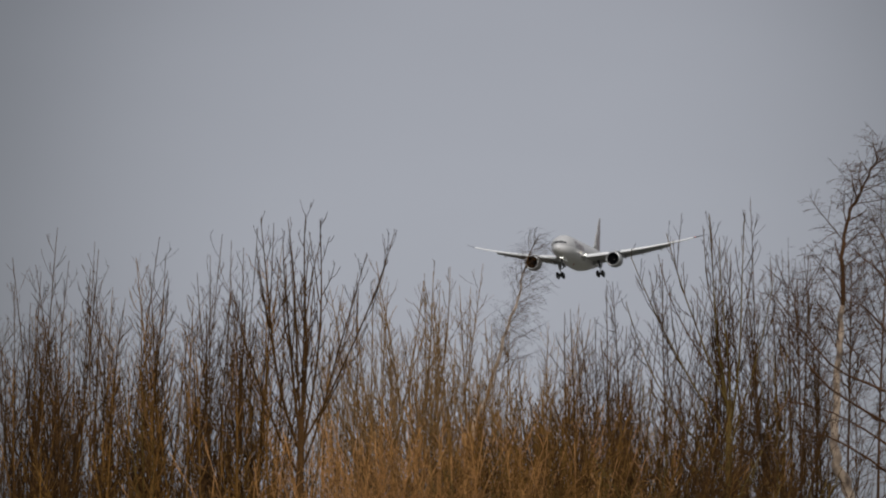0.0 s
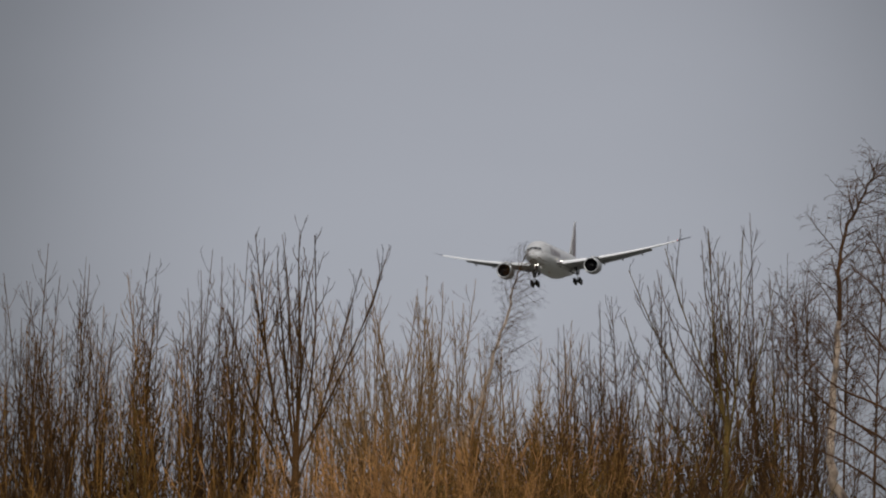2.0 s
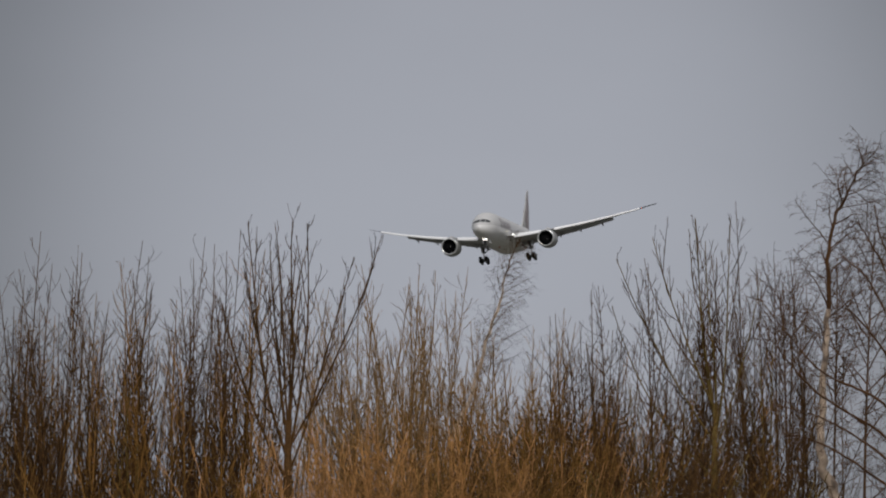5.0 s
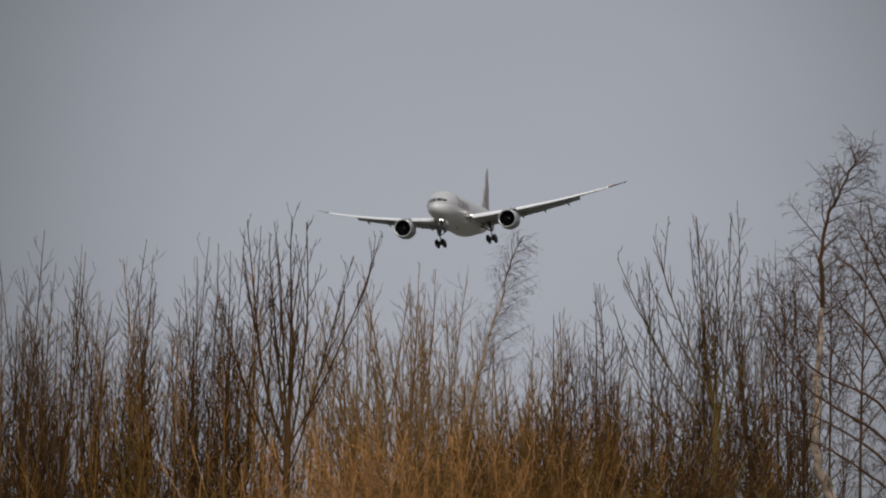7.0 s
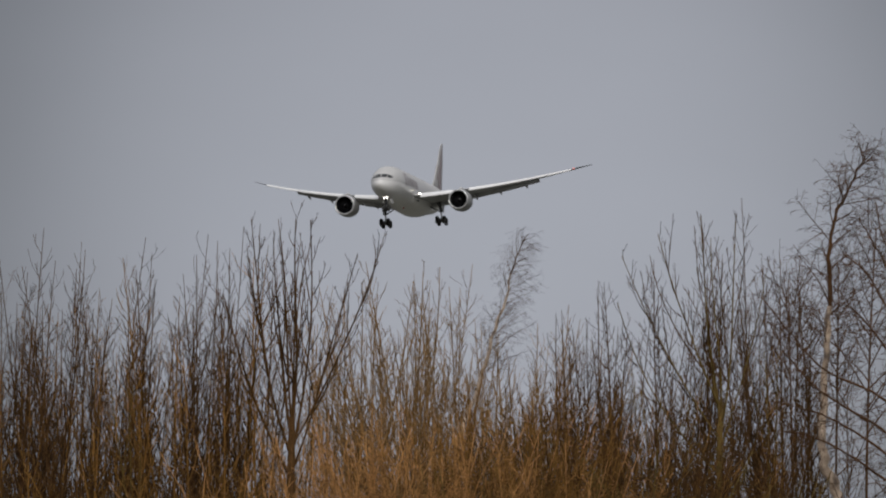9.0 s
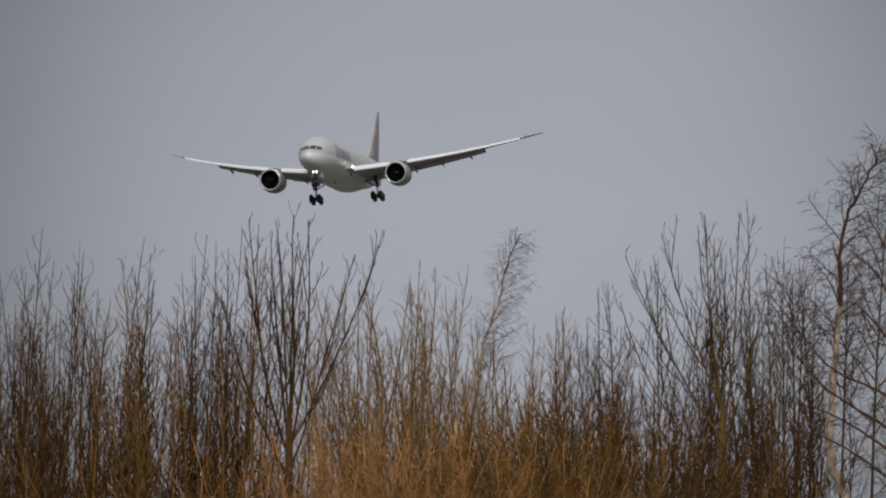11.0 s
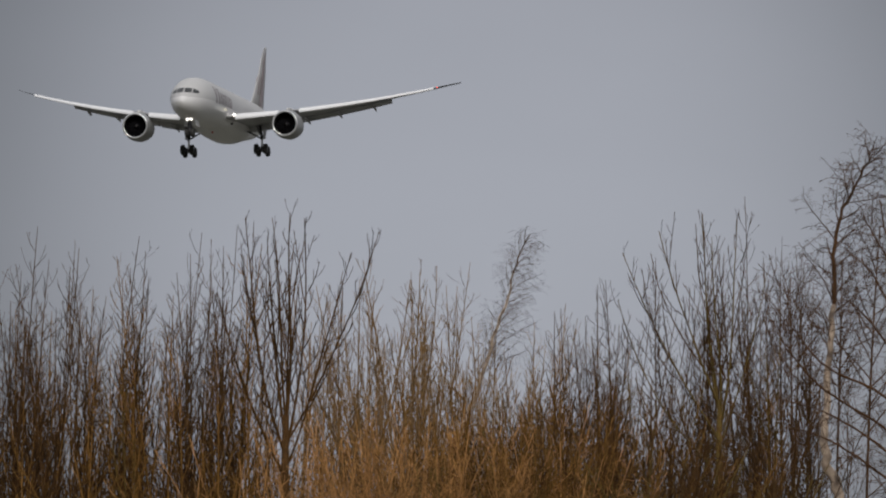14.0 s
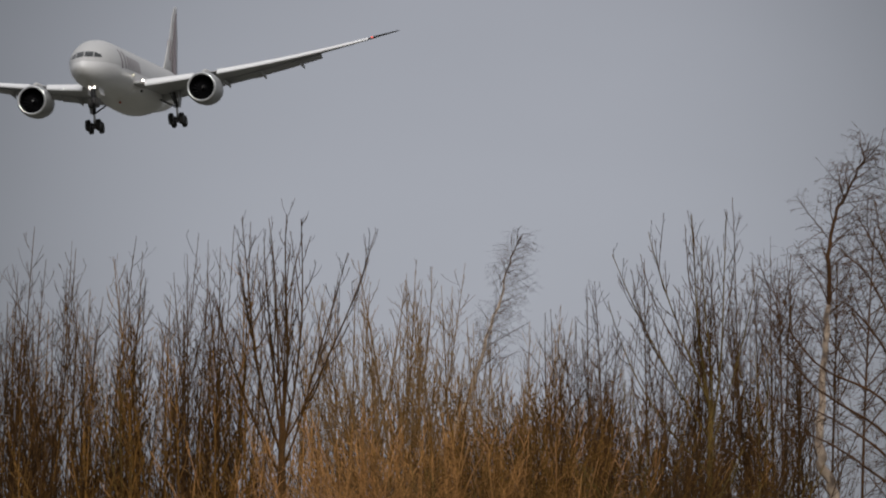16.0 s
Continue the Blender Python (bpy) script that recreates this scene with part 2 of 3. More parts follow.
def finish(name, x, y, out, sway, mats, labels, group=""):
    """Tree Empty at the ground with each stem, each limb and the crown of fine twigs."""
    root = new(name)
    root.location = (x, y, 0)
    stem_mat, twig_mat = mats
    pale = name == "birch_tree" and stem_mat is BARK_BIRCH
    for pts, rad in out[0]:
        cut = len(pts)
        if pale:
            cut = next((k for k, p in enumerate(pts) if p.z > (0.81 if rad[0] > 0.06 else 0.955) * pts[-1].z), cut)
            mesh("leader", *tubes([(pts[cut - 1:], rad[cut - 1:])], 6), twig_mat, root, label="dark thin leader")
        mesh("stem" if name != "birch_tree" else "trunk", *tubes([(pts[:cut], rad[:cut])], 7), stem_mat, root)
    limbs = out[1] if len(out) > 3 else []
    rest = [b for lvl in out[2 if len(out) > 3 else 1:] for b in lvl]
    for path in limbs:
        mesh("limb", *tubes([path], 5), twig_mat if name == "birch_tree" else stem_mat, root)
    if rest:
        tagged(mesh("crown", *tubes(rest, 3), twig_mat, root), kind="stuff")
    tagged(root, labels[0], labels[1], group)
    SWAYING.append((root, sway))
    return root


def coppice(x, y, top, n=8, spread=0.5, seed=1, tone=0, sway="left", lean=0.0, thick=1.0, kids=1.0):
    """Upright shoots from one stool."""
    rng = random.Random(seed)
    P = dict(SHOOT, lean=lean, kids=(SHOOT["kids"][0] * kids, SHOOT["kids"][1] * kids), floor=top - 4.2)
    out = [[], [], []]
    for i in range(n):
        a = 2 * math.pi * (i + rng.random()) / n
        off = 1.8 * spread * math.sqrt(rng.random()) * (0.4 if i == 0 else 1)
        h = top * (0.985 if sway == "back" else 1.0) * (1 - 0.14 * rng.random() * (i > 0))
        crown = Vector((math.cos(a) * off, math.sin(a) * off, h))
        slope = Vector((max(-0.14, min(0.14, rng.gauss(0, 0.06))), rng.gauss(0, 0.03), 0)) * (0.4 if i == 0 else 1)
        base = Vector((crown.x - slope.x * h, crown.y - slope.y * h, 0))
        branch(out, rng, base, (crown - base).normalized(), h, thick * rng.uniform(0.014, 0.03), 0, P)
    mats = ((BARK_DARK, BARK_DARK), (BARK_BROWN, BARK_BROWN), (BARK_GREY, BARK_GREY), (BARK_DARK, BARK_DARK), (BARK_OLIVE, BARK_BROWN))[tone]
    words = ("dark brown", "warm brown", "pale grey-brown", "dark brown", "mossy olive-brown")[tone]
    return finish("coppiced_tree", x, y, out, sway, mats, (f"bare {words} coppiced tree with upright shoots", "tree"), group="bare hedgerow trees")


def ash(x, y, top, fork=6.2, limbs=((-20, 0.9), (-7, 1.0), (7, 0.95), (20, 0.9)), seed=1, sway="centre", tone=0, trunk=0.085):
    """Short trunk and a fan of rising limbs, each with its angle and share of the height, with stubby, upturned ends."""
    rng = random.Random(seed)
    out = [[], [], [], []]
    pts = [Vector((0.03 * math.sin(k * 1.3), 0.03 * math.cos(k), fork * k / 6)) for k in range(7)]
    out[0].append((pts, [trunk * (1.3 - 0.13 * k) for k in range(7)]))
    for angle, share in limbs:
        a = radians(1.32 * angle)
        b = radians(rng.gauss(0, 10))
        d = Vector((math.sin(a), math.sin(b) * 0.8, math.cos(a))).normalized()
        start = pts[-1] - Vector((0, 0, 0.05 + (0.3 + 0.02 * abs(angle)) * rng.random()))
        sub = [[], [], []]
        branch(sub, rng, start, d, 0.97 * share * (top - start.z) / math.cos(radians(angle)), trunk * rng.uniform(0.18, 0.27), 0, ASH)
        for k in range(3):
            out[k + 1] += sub[k]
    mats = ((BARK_DARK, BARK_DARK), (BARK_GREY, BARK_GREY), (BARK_OLIVE, BARK_DARK))[tone]
    words = ("dark", "pale grey", "mossy dark")[tone]
    return finish("ash_tree", x, y, out, sway, mats, (f"bare {words} ash tree with fanned limbs", "tree"), group="bare hedgerow trees")


def birch(x, y, top, tilt=0.0, curve=0.0, seed=1, sway="birch", trunk=0.075, kids=1.0, tone=0, size=1.0, low=4.6, angle=46, droop=0.5, blow=0.1, rise=0.1, fine=1.0, dense=1.0, spine=(), limbs=()):
    """A leaning trunk, dark limbs and fine hanging twigs."""
    rng = random.Random(seed)
    P = dict(BIRCH, kids=tuple(k * kids * f for k, f in zip(BIRCH["kids"], (1, dense, dense))), shorten=1.02 if spine else 0.75, len=tuple(k * size for k in BIRCH["len"]), rad=tuple(k * fine for k in BIRCH["rad"]), tip=(0.006, 0.0035 * fine, 0.0024 * fine, 0.0024 * fine), lean=curve, floor=low, t0=(0.3 if spine else low / top, 0.15, 0.1), blow=blow, angle=(angle, 50, 48), rise=(0.1, rise, -0.7 * droop, -0.9 * droop))
    out = [[], [], [], []]
    if spine:
        bent(out, rng, spine, trunk, 0.005, 0, P)
    else:
        branch(out, rng, Vector((0, 0, 0)), Vector((math.sin(radians(tilt)), 0, math.cos(radians(tilt)))), top * 1.02, trunk, 0, P)
    for k, path in enumerate(limbs):
        bent(out, rng, path, 0.021, 0.006, 1, P, 0.008, 0.5 - 0.3 * (k % 4))
    mats = ((BARK_BIRCH, BIRCH_TWIG), (BIRCH_TWIG, BIRCH_TWIG), (BARK_BIRCH, BARK_DARK))[tone]
    words = ("pale-barked", "dark-stemmed", "slender wind-blown pale")[tone]
    return finish("birch_tree", x, y, out, sway, mats, (f"bare {words} birch with fine hanging twigs", "tree"), group="bare birches")


def bush(x, y, top, n=50, spread=0.9, seed=1, tone=0, sway="low", kids=1.0, coarse=1.0):
    """A dense stool of fine rods."""
    rng = random.Random(seed)
    P = dict(BUSH, kids=tuple(k * kids for k in BUSH["kids"]), floor=4.9, wander=tuple(w * coarse for w in BUSH["wander"]),
             rad=tuple(r * coarse for r in BUSH["rad"]), tip=tuple(r * coarse for r in BUSH["tip"]))
    out = [[], [], []]
    for i in range(n):
        a = rng.random() * 6.283
        off = spread * math.sqrt(rng.random())
        h = top * (1 - 0.2 * rng.random() ** 1.3)
        base = Vector((math.cos(a) * off * 0.45, math.sin(a) * off * 0.45, 0))
        d = Vector((math.cos(a) * off * 0.55 / top, math.sin(a) * off * 0.55 / top, 1)).normalized()
        branch(out, rng, base, d, h, coarse * rng.uniform(0.0075, 0.013), 0, P)
    mats = ((BARK_ORANGE, BARK_ORANGE), (BARK_BROWN, BARK_BROWN), (BARK_OLIVE, BARK_OLIVE), (BARK_DARK, BARK_DARK))[tone]
    words = ("orange-stemmed", "warm brown", "olive-brown", "dark brown")[tone]
    return finish("willow_bush", x, y, out, sway, mats, (f"dense bare {words} willow bush", "bush"), "bare willow bushes")


def hedgerow():
    coppice(-5.61, 100, 8.82, n=6, spread=0.4, seed=11, tone=3)
    coppice(-5.27, 99, 8.92, n=3, spread=0.3, seed=12)
    coppice(-5.08, 101, 8.58, n=6, spread=0.4, seed=13, tone=3)
    coppice(-4.72, 100, 8.37, n=5, spread=0.4, seed=14, tone=1)
    coppice(-4.45, 101, 8.58, n=6, spread=0.4, seed=15, tone=3)
    coppice(-4.1, 100, 8.75, n=5, spread=0.5, seed=16)
    coppice(-3.12, 101, 8.9, n=6, spread=0.5, seed=17, tone=3)
    coppice(-3.54, 99, 8.92, n=5, spread=0.5, seed=18, tone=1)
    coppice(-3.3, 100, 9.1, n=6, spread=0.5, seed=19, tone=3)
    coppice(-2.89, 99, 9.08, n=5, spread=0.5, seed=20, tone=1)
    coppice(-2.71, 101, 8.96, n=6, spread=0.5, seed=25, tone=3)
    coppice(-2.42, 102, 8.96, n=6, spread=0.4, seed=26)
    coppice(-5.64, 107, 8.73, n=5, spread=0.8, seed=21, tone=1)
    coppice(-4.2, 107, 8.95, n=6, spread=0.8, seed=22, tone=1)
    coppice(-2.86, 108, 9.09, n=6, spread=0.8, seed=28, tone=1)
    coppice(-1.58, 107, 9.02, n=7, spread=0.8, seed=29, tone=1)
    for x, top, seed in ((-5.34, 9.38, 131), (-5.08, 9.1, 132), (-4.73, 8.96, 133), (-3.89, 9.08, 134), (-3.39, 9.28, 135), (-3.08, 9.36, 136), (-2.82, 9.4, 137)):
        coppice(x, 100, top, n=2, spread=0.12, seed=seed, tone=3, kids=0.7, thick=0.85)
    coppice(-5.5, 98, 8.5, n=5, spread=0.35, seed=171, tone=3)
    coppice(-4.58, 102, 8.78, n=4, spread=0.2, seed=173, tone=3)
    coppice(-4.13, 103, 8.9, n=3, spread=0.2, seed=174, tone=1)
    coppice(-3.4, 103, 9.05, n=4, spread=0.2, seed=175, tone=3)
    coppice(-4.85, 99, 8.4, n=4, spread=0.4, seed=172)
    ash(-1.89, 98, 9.42, fork=6.9, limbs=((-22, 0.7), (-14.5, 0.97), (-9, 0.9), (-3, 0.98), (1, 0.88), (5, 1.0), (10, 0.97), (17, 0.85), (24, 0.92)), seed=36, trunk=0.078)
    ash(-1.07, 108, 9.32, fork=6.4, limbs=((-18, 0.9), (-8, 1.0), (2, 0.95), (12, 1.0), (20, 0.85)), seed=32, tone=1, trunk=0.06, sway="back")
    ash(-0.6, 110, 9.76, fork=6.6, limbs=((-16, 0.85), (-6, 1.0), (5, 0.95), (15, 0.95)), seed=33, tone=1, trunk=0.06, sway="back")
    coppice(-1.21, 107, 9.32, n=7, spread=0.6, seed=37, tone=2, sway="back")
    coppice(-0.78, 109, 9.46, n=8, spread=0.7, seed=34, tone=2, sway="back")
    coppice(-0.3, 110, 9.8, n=4, spread=0.5, seed=38, tone=2, sway="back")
    coppice(0.05, 110, 9.46, n=8, spread=0.7, seed=35, tone=2, sway="back")
    coppice(0.5, 109, 9.01, n=9, spread=0.8, seed=36, tone=2, sway="back")
    coppice(0.98, 109, 8.63, n=8, spread=0.7, seed=39, tone=1, sway="back")
    birch(0.1, 107, 9.74, spine=[(0, 0), (0.0, 3.5), (0.07, 6.93), (0.29, 7.74), (0.48, 8.41), (0.66, 8.93), (0.77, 9.37), (0.96, 9.78)], seed=41, sway="slender", trunk=0.045, tone=2, size=0.5, low=7.9, kids=1.9, dense=1.3, angle=40, droop=1.3, blow=0.6, rise=0.0, fine=0.27)
    coppice(1.2, 108, 8.57, n=6, spread=0.6, seed=42, tone=1, sway="back")
    coppice(1.44, 104, 8.88, n=3, spread=0.2, seed=43, sway="gap", kids=0.45)
    coppice(1.23, 104, 8.57, n=2, spread=0.3, seed=40, tone=3, sway="gap", kids=0.6)
    coppice(1.76, 104, 8.52, n=4, spread=0.22, seed=44, sway="gap", kids=0.5)
    coppice(2.09, 103, 8.61, n=3, spread=0.2, seed=45, sway="gap", kids=0.5)
    coppice(2.3, 103, 8.3, n=8, spread=0.6, seed=54, tone=3, sway="right", kids=1.2)
    coppice(2.6, 103, 8.8, n=8, spread=0.6, seed=46, tone=3, sway="right", kids=1.3)
    ash(3.31, 100, 9.72, fork=7.2, limbs=((-38, 0.6), (-26, 0.8), (-18, 0.86), (-11, 0.8), (-5, 1.0), (2, 0.84), (8, 0.92), (18, 0.7)), seed=61, tone=2, sway="right", trunk=0.062)
    coppice(2.83, 102, 9.2, n=6, spread=0.5, seed=48, tone=3, sway="right", kids=1.3)
    coppice(3.7, 102, 9.86, n=3, spread=0.3, seed=49, tone=3, sway="right")
    coppice(3.59, 103, 9.32, n=5, spread=0.5, seed=55, sway="right")
    coppice(4.06, 103, 9.2, n=4, spread=0.5, seed=50, sway="right", kids=1.3)
    coppice(4.42, 104, 8.68, n=3, spread=0.6, seed=56, sway="right", kids=1.3)
    birch(4.6, 97, 10.3, spine=[(0, 0), (0.1, 2.8), (0.07, 5.44), (0.0, 5.99), (-0.12, 6.28), (-0.17, 6.61), (-0.14, 6.98), (-0.12, 7.59), (-0.07, 8.17), (-0.07, 8.74), (0.0, 9.23), (0.17, 9.56), (0.32, 9.87), (0.4, 10.12)], seed=51, trunk=0.085, low=7.5, kids=1.35, dense=1.8, size=0.64, fine=0.7, rise=0.2, droop=0.8)
    birch(5.65, 96, 9.4, limbs=[[(-0.05, 6.3), (-0.5, 7.0), (-1.17, 7.34), (-1.57, 7.77), (-1.94, 8.26)], [(-0.05, 5.8), (-0.5, 6.37), (-1.01, 6.71), (-1.37, 6.88), (-1.86, 7.0)], [(-0.05, 6.1), (-0.56, 6.66), (-1.13, 7.0), (-1.62, 7.45), (-1.81, 7.79)], [(0, 7.2), (-0.36, 8.25), (-0.63, 8.78), (-0.83, 9.12)], [(0, 7.5), (-0.3, 8.52), (-0.51, 8.92), (-0.59, 9.38)], [(0, 6.9), (-0.4, 7.9), (-0.72, 8.5), (-1.0, 8.75)], [(0.05, 7.3), (-0.22, 8.2), (-0.4, 8.75), (-0.42, 9.1)], [(0, 6.6), (-0.51, 7.59), (-0.83, 7.99), (-1.03, 8.12)], [(-0.05, 5.6), (-0.51, 6.06), (-0.96, 6.39), (-1.36, 6.59), (-1.69, 6.66)]], seed=52, tone=1, kids=1.0, dense=1.9, trunk=0.09, low=5.2, size=0.75, fine=0.78, droop=0.6)
    birch(5.19, 103, 9.39, tilt=1, curve=0.05, seed=53, tone=1, trunk=0.04, low=6.8, kids=0.6)
    coppice(4.23, 102, 8.8, n=3, spread=0.45, seed=58, sway="right", kids=1.5)
    bush(-1.48, 96, 6.95, n=28, seed=61)
    bush(-2.0, 95.5, 6.7, n=12, seed=141)
    bush(-1.72, 95, 6.8, n=22, spread=0.7, seed=142)
    bush(-0.95, 96, 6.95, n=24, seed=62)
    bush(-0.36, 96, 7.08, n=52, seed=63)
    bush(0.24, 95.5, 6.99, n=65, seed=64)
    bush(0.77, 96, 7.08, n=70, seed=65, tone=1)
    bush(-0.87, 102, 7.7, n=16, seed=66, tone=1)
    bush(-0.1, 102, 7.77, n=35, seed=78, tone=1)
    bush(0.6, 102, 7.77, n=45, seed=67, tone=1)
    for x, top, n, seed, tone in ((-1.15, 7.2, 20, 151, 1), (-0.55, 7.3, 26, 152, 0), (0.1, 7.35, 30, 153, 1), (0.75, 7.35, 40, 154, 0), (1.5, 7.45, 45, 155, 1), (2.2, 7.55, 45, 156, 2)):
        bush(x, 99, top, n=n, spread=1.0, seed=seed, tone=tone)
    for x, top, seed in ((-1.0, 8.7, 161), (-0.62, 8.9, 162), (-0.2, 8.75, 163), (0.2, 8.6, 164), (0.7, 8.35, 165)):
        coppice(x, 105, top, n=5, spread=0.5, seed=seed, tone=2, sway="back")
    bush(1.36, 96, 7.2, n=75, seed=68, tone=1)
    bush(1.98, 97, 7.4, n=85, seed=69, tone=3)
    bush(2.58, 97, 7.45, n=46, seed=70, tone=3, coarse=1.35, kids=0.85)
    bush(3.18, 97, 7.5, n=26, seed=71, tone=3, coarse=1.5, kids=0.75)
    bush(3.72, 98, 7.25, n=13, spread=0.6, seed=72, tone=3, coarse=1.5, kids=0.75)
    bush(2.41, 101, 7.85, n=60, seed=79, tone=3)
    bush(3.04, 94.5, 6.6, n=24, spread=0.7, seed=73, tone=2, coarse=1.4, kids=0.8)
    bush(0.43, 94.5, 6.41, n=40, spread=0.6, seed=81, tone=2)
    bush(-4.62, 97, 6.9, n=7, seed=82, tone=1, coarse=1.6, kids=0.7)
    bush(-3.61, 97, 6.9, n=6, seed=83, tone=1, coarse=1.5, kids=0.7)
    bush(-2.75, 97, 6.95, n=9, seed=84, tone=1, coarse=1.5, kids=0.7)
    bush(-5.55, 97, 7.0, n=8, seed=85, tone=3, coarse=1.6, kids=0.7)
    coppice(-5.12, 104, 8.24, n=4, spread=0.5, seed=91)
    coppice(-2.95, 104, 8.5, n=4, spread=0.5, seed=93, tone=1)
    coppice(-2.61, 104, 8.39, n=4, spread=0.5, seed=95, tone=1)
    coppice(-4.49, 98, 7.6, n=3, spread=0.45, seed=101, thick=1.1, kids=0.7, tone=1)
    coppice(-3.88, 98, 7.73, n=4, spread=0.45, seed=102, thick=1.15, kids=0.8, tone=4)
    coppice(-3.2, 98, 7.73, n=4, spread=0.45, seed=103, thick=1.1, kids=0.7, tone=1)
    coppice(-2.8, 98, 7.73, n=4, spread=0.45, seed=104, thick=1.15, kids=0.8, tone=1)
    coppice(-5.03, 98, 7.6, n=4, spread=0.45, seed=105, thick=1.1, kids=0.7, tone=1)
    coppice(-2.26, 98, 7.6, n=3, spread=0.45, seed=106, thick=1.1, kids=0.8, tone=1)
    coppice(-1.26, 99, 7.79, n=6, spread=0.5, seed=107, kids=0.8, tone=2)
    coppice(4.14, 99, 7.66, n=4, spread=0.5, seed=108, sway="right", kids=1.2)
    coppice(3.52, 99, 7.93, n=6, spread=0.5, seed=109, sway="right", kids=1.0, tone=4)
    coppice(0.36, 112, 9.17, n=7, spread=0.6, seed=111, tone=2, sway="back")
    coppice(-0.15, 113, 9.43, n=7, spread=0.6, seed=112, tone=2, sway="back")
    coppice(-5.15, 99, 8.78, n=5, spread=0.4, seed=113)
    bush(-4.1, 96, 6.7, n=6, seed=114, tone=2, coarse=1.5, kids=0.7)
    birch(4.26, 101, 8.61, tilt=0.5, curve=0.04, seed=115, tone=1, trunk=0.03, size=0.75, low=7.2, kids=0.85, sway="right", rise=0.5, droop=0.3, angle=40)
    birch(4.97, 105, 9.03, tilt=0.3, curve=0.04, seed=121, tone=1, trunk=0.035, size=0.8, low=7.2, kids=0.7, rise=0.4, droop=0.3)
    coppice(3.99, 105, 9.03, n=5, spread=0.6, seed=122, sway="right", kids=1.3)


# ---- the aircraft: nose at the origin, tail towards +y, left wing towards +x ----
BODY = [(0.0, -0.83, -0.87, 0.03), (0.12, -0.5, -1.2, 0.36), (0.5, -0.1, -1.6, 0.78), (1.0, 0.27, -1.9, 1.14), (2.0, 0.95, -2.3, 1.68), (3.0, 1.58, -2.54, 2.06),
        (4.5, 2.3, -2.76, 2.44), (6.0, 2.7, -2.87, 2.67), (8.0, 2.92, -2.84, 2.83), (10.0, 2.97, -2.8, 2.885), (14.0, 2.97, -2.77, 2.885), (20.0, 2.97, -2.78, 2.885),
        (28.0, 2.97, -2.85, 2.885), (35.0, 2.97, -2.85, 2.885), (40.0, 2.95, -2.2, 2.75), (45.0, 2.8, -0.9, 2.2), (50.0, 2.45, 0.45, 1.4), (54.0, 2.0, 1.15, 0.62), (55.9, 1.75, 1.45, 0.15)]


def section(y):
    """Centre height, half height and half width of the fuselage at y."""
    ys = [b[0] for b in BODY]
    top, bot, wid = (float(np.interp(y, ys, [b[k] for b in BODY])) for k in (1, 2, 3))
    return (top + bot) / 2 - 0.2, (top - bot) / 2, wid


def hull(y, a, out=0.0):
    """A point of the fuselage's skin; a: degrees from the crown towards the left wing."""
    c, h, w = section(y)
    return Vector(((w + out) * math.sin(radians(a)), y, c + (h + out) * math.cos(radians(a))))


def patch(name, y0, y1, a0, a1, mat, parent, out=0.015, slant=0.0, label="", taper=0.0):
    """A plate on the fuselage's skin between two stations and two angles."""
    verts, faces, n = [], [], 6
    for i in range(n + 1):
        for j in range(n + 1):
            v = j / n
            y = y0 + (y1 - y0) * i / n + slant * v
            t = taper * (i / n)
            verts.append(hull(y, a0 + t + (a1 - a0 - t) * v, out))
    for i in range(n):
        for j in range(n):
            k = i * (n + 1) + j
            faces.append((k, k + n + 1, k + n + 2, k + 1))
    return mesh(name, verts, faces, mat, parent, label=label)


def front_pane(corners, side, parent):
    """A cockpit window with its corners given as x, z seen from ahead."""
    verts, faces, n = [], [], 8
    c = [Vector((p[0], p[1])) for p in corners]
    for i in range(n + 1):
        for j in range(n + 1):
            q = c[0].lerp(c[1], i / n).lerp(c[3].lerp(c[2], i / n), j / n)
            near, far = 0.0, 9.0
            for _ in range(30):
                mid = (near + far) / 2
                zc, h, w = section(mid)
                inside = (q.x / w) ** 2 + ((q.y - zc) / h) ** 2 < 1
                near, far = (near, mid) if inside else (mid, far)
            verts.append((side * q.x, near - 0.05, q.y + 0.02))
    for i in range(n):
        for j in range(n):
            k = i * (n + 1) + j
            faces.append((k, k + n + 1, k + n + 2, k + 1) if side > 0 else (k, k + 1, k + n + 2, k + n + 1))
    mesh("cockpit_window", verts, faces, GLASS_DARK, parent, label="dark cockpit window")


def wing_line(x):
    """Leading edge y, trailing edge y, height and thickness of the wing at x."""
    s = max(0.0, x - 2.6)
    lead = 15.75 + 0.675 * s
    trail = float(np.interp(x, [0, 9.6, 28.0, 30.0], [27.6, 28.3, 34.5, 36.2]))
    if x > 28.0:
        lead += 0.45 * (x - 28.0) ** 1.3
    z = -1.58 + 0.128 * s + 0.0031 * s * s + 0.012 * max(0.0, x - 26.5) ** 2
    return lead, max(trail, lead + 0.12), z, float(np.interp(x, [0, 3, 10, 28, 30], [1.55, 1.5, 0.9, 0.17, 0.04]))


def foil(x, lead, trail, z, thick, side, n=10, droop=0.035):
    ring = []
    chord = trail - lead
    if droop > 0.03:  # the outer wing is twisted nose down
        droop = float(np.interp(x, [0, 10, 22, 30], [0.035, 0.03, -0.03, -0.04]))
    for k in range(2 * n):
        u = k / n if k < n else 2 - k / n
        s = 1 if k < n else -1
        u = u ** 1.6 if u < 1 else 1.0
        h = thick * (1.45 * math.sqrt(max(u, 0)) - 1.3 * u - 0.15 * u * u) * 1.02
        ring.append(Vector((side * x, lead + chord * u, z - droop * chord * u + h * (0.62 if s > 0 else -0.42))))
    return ring


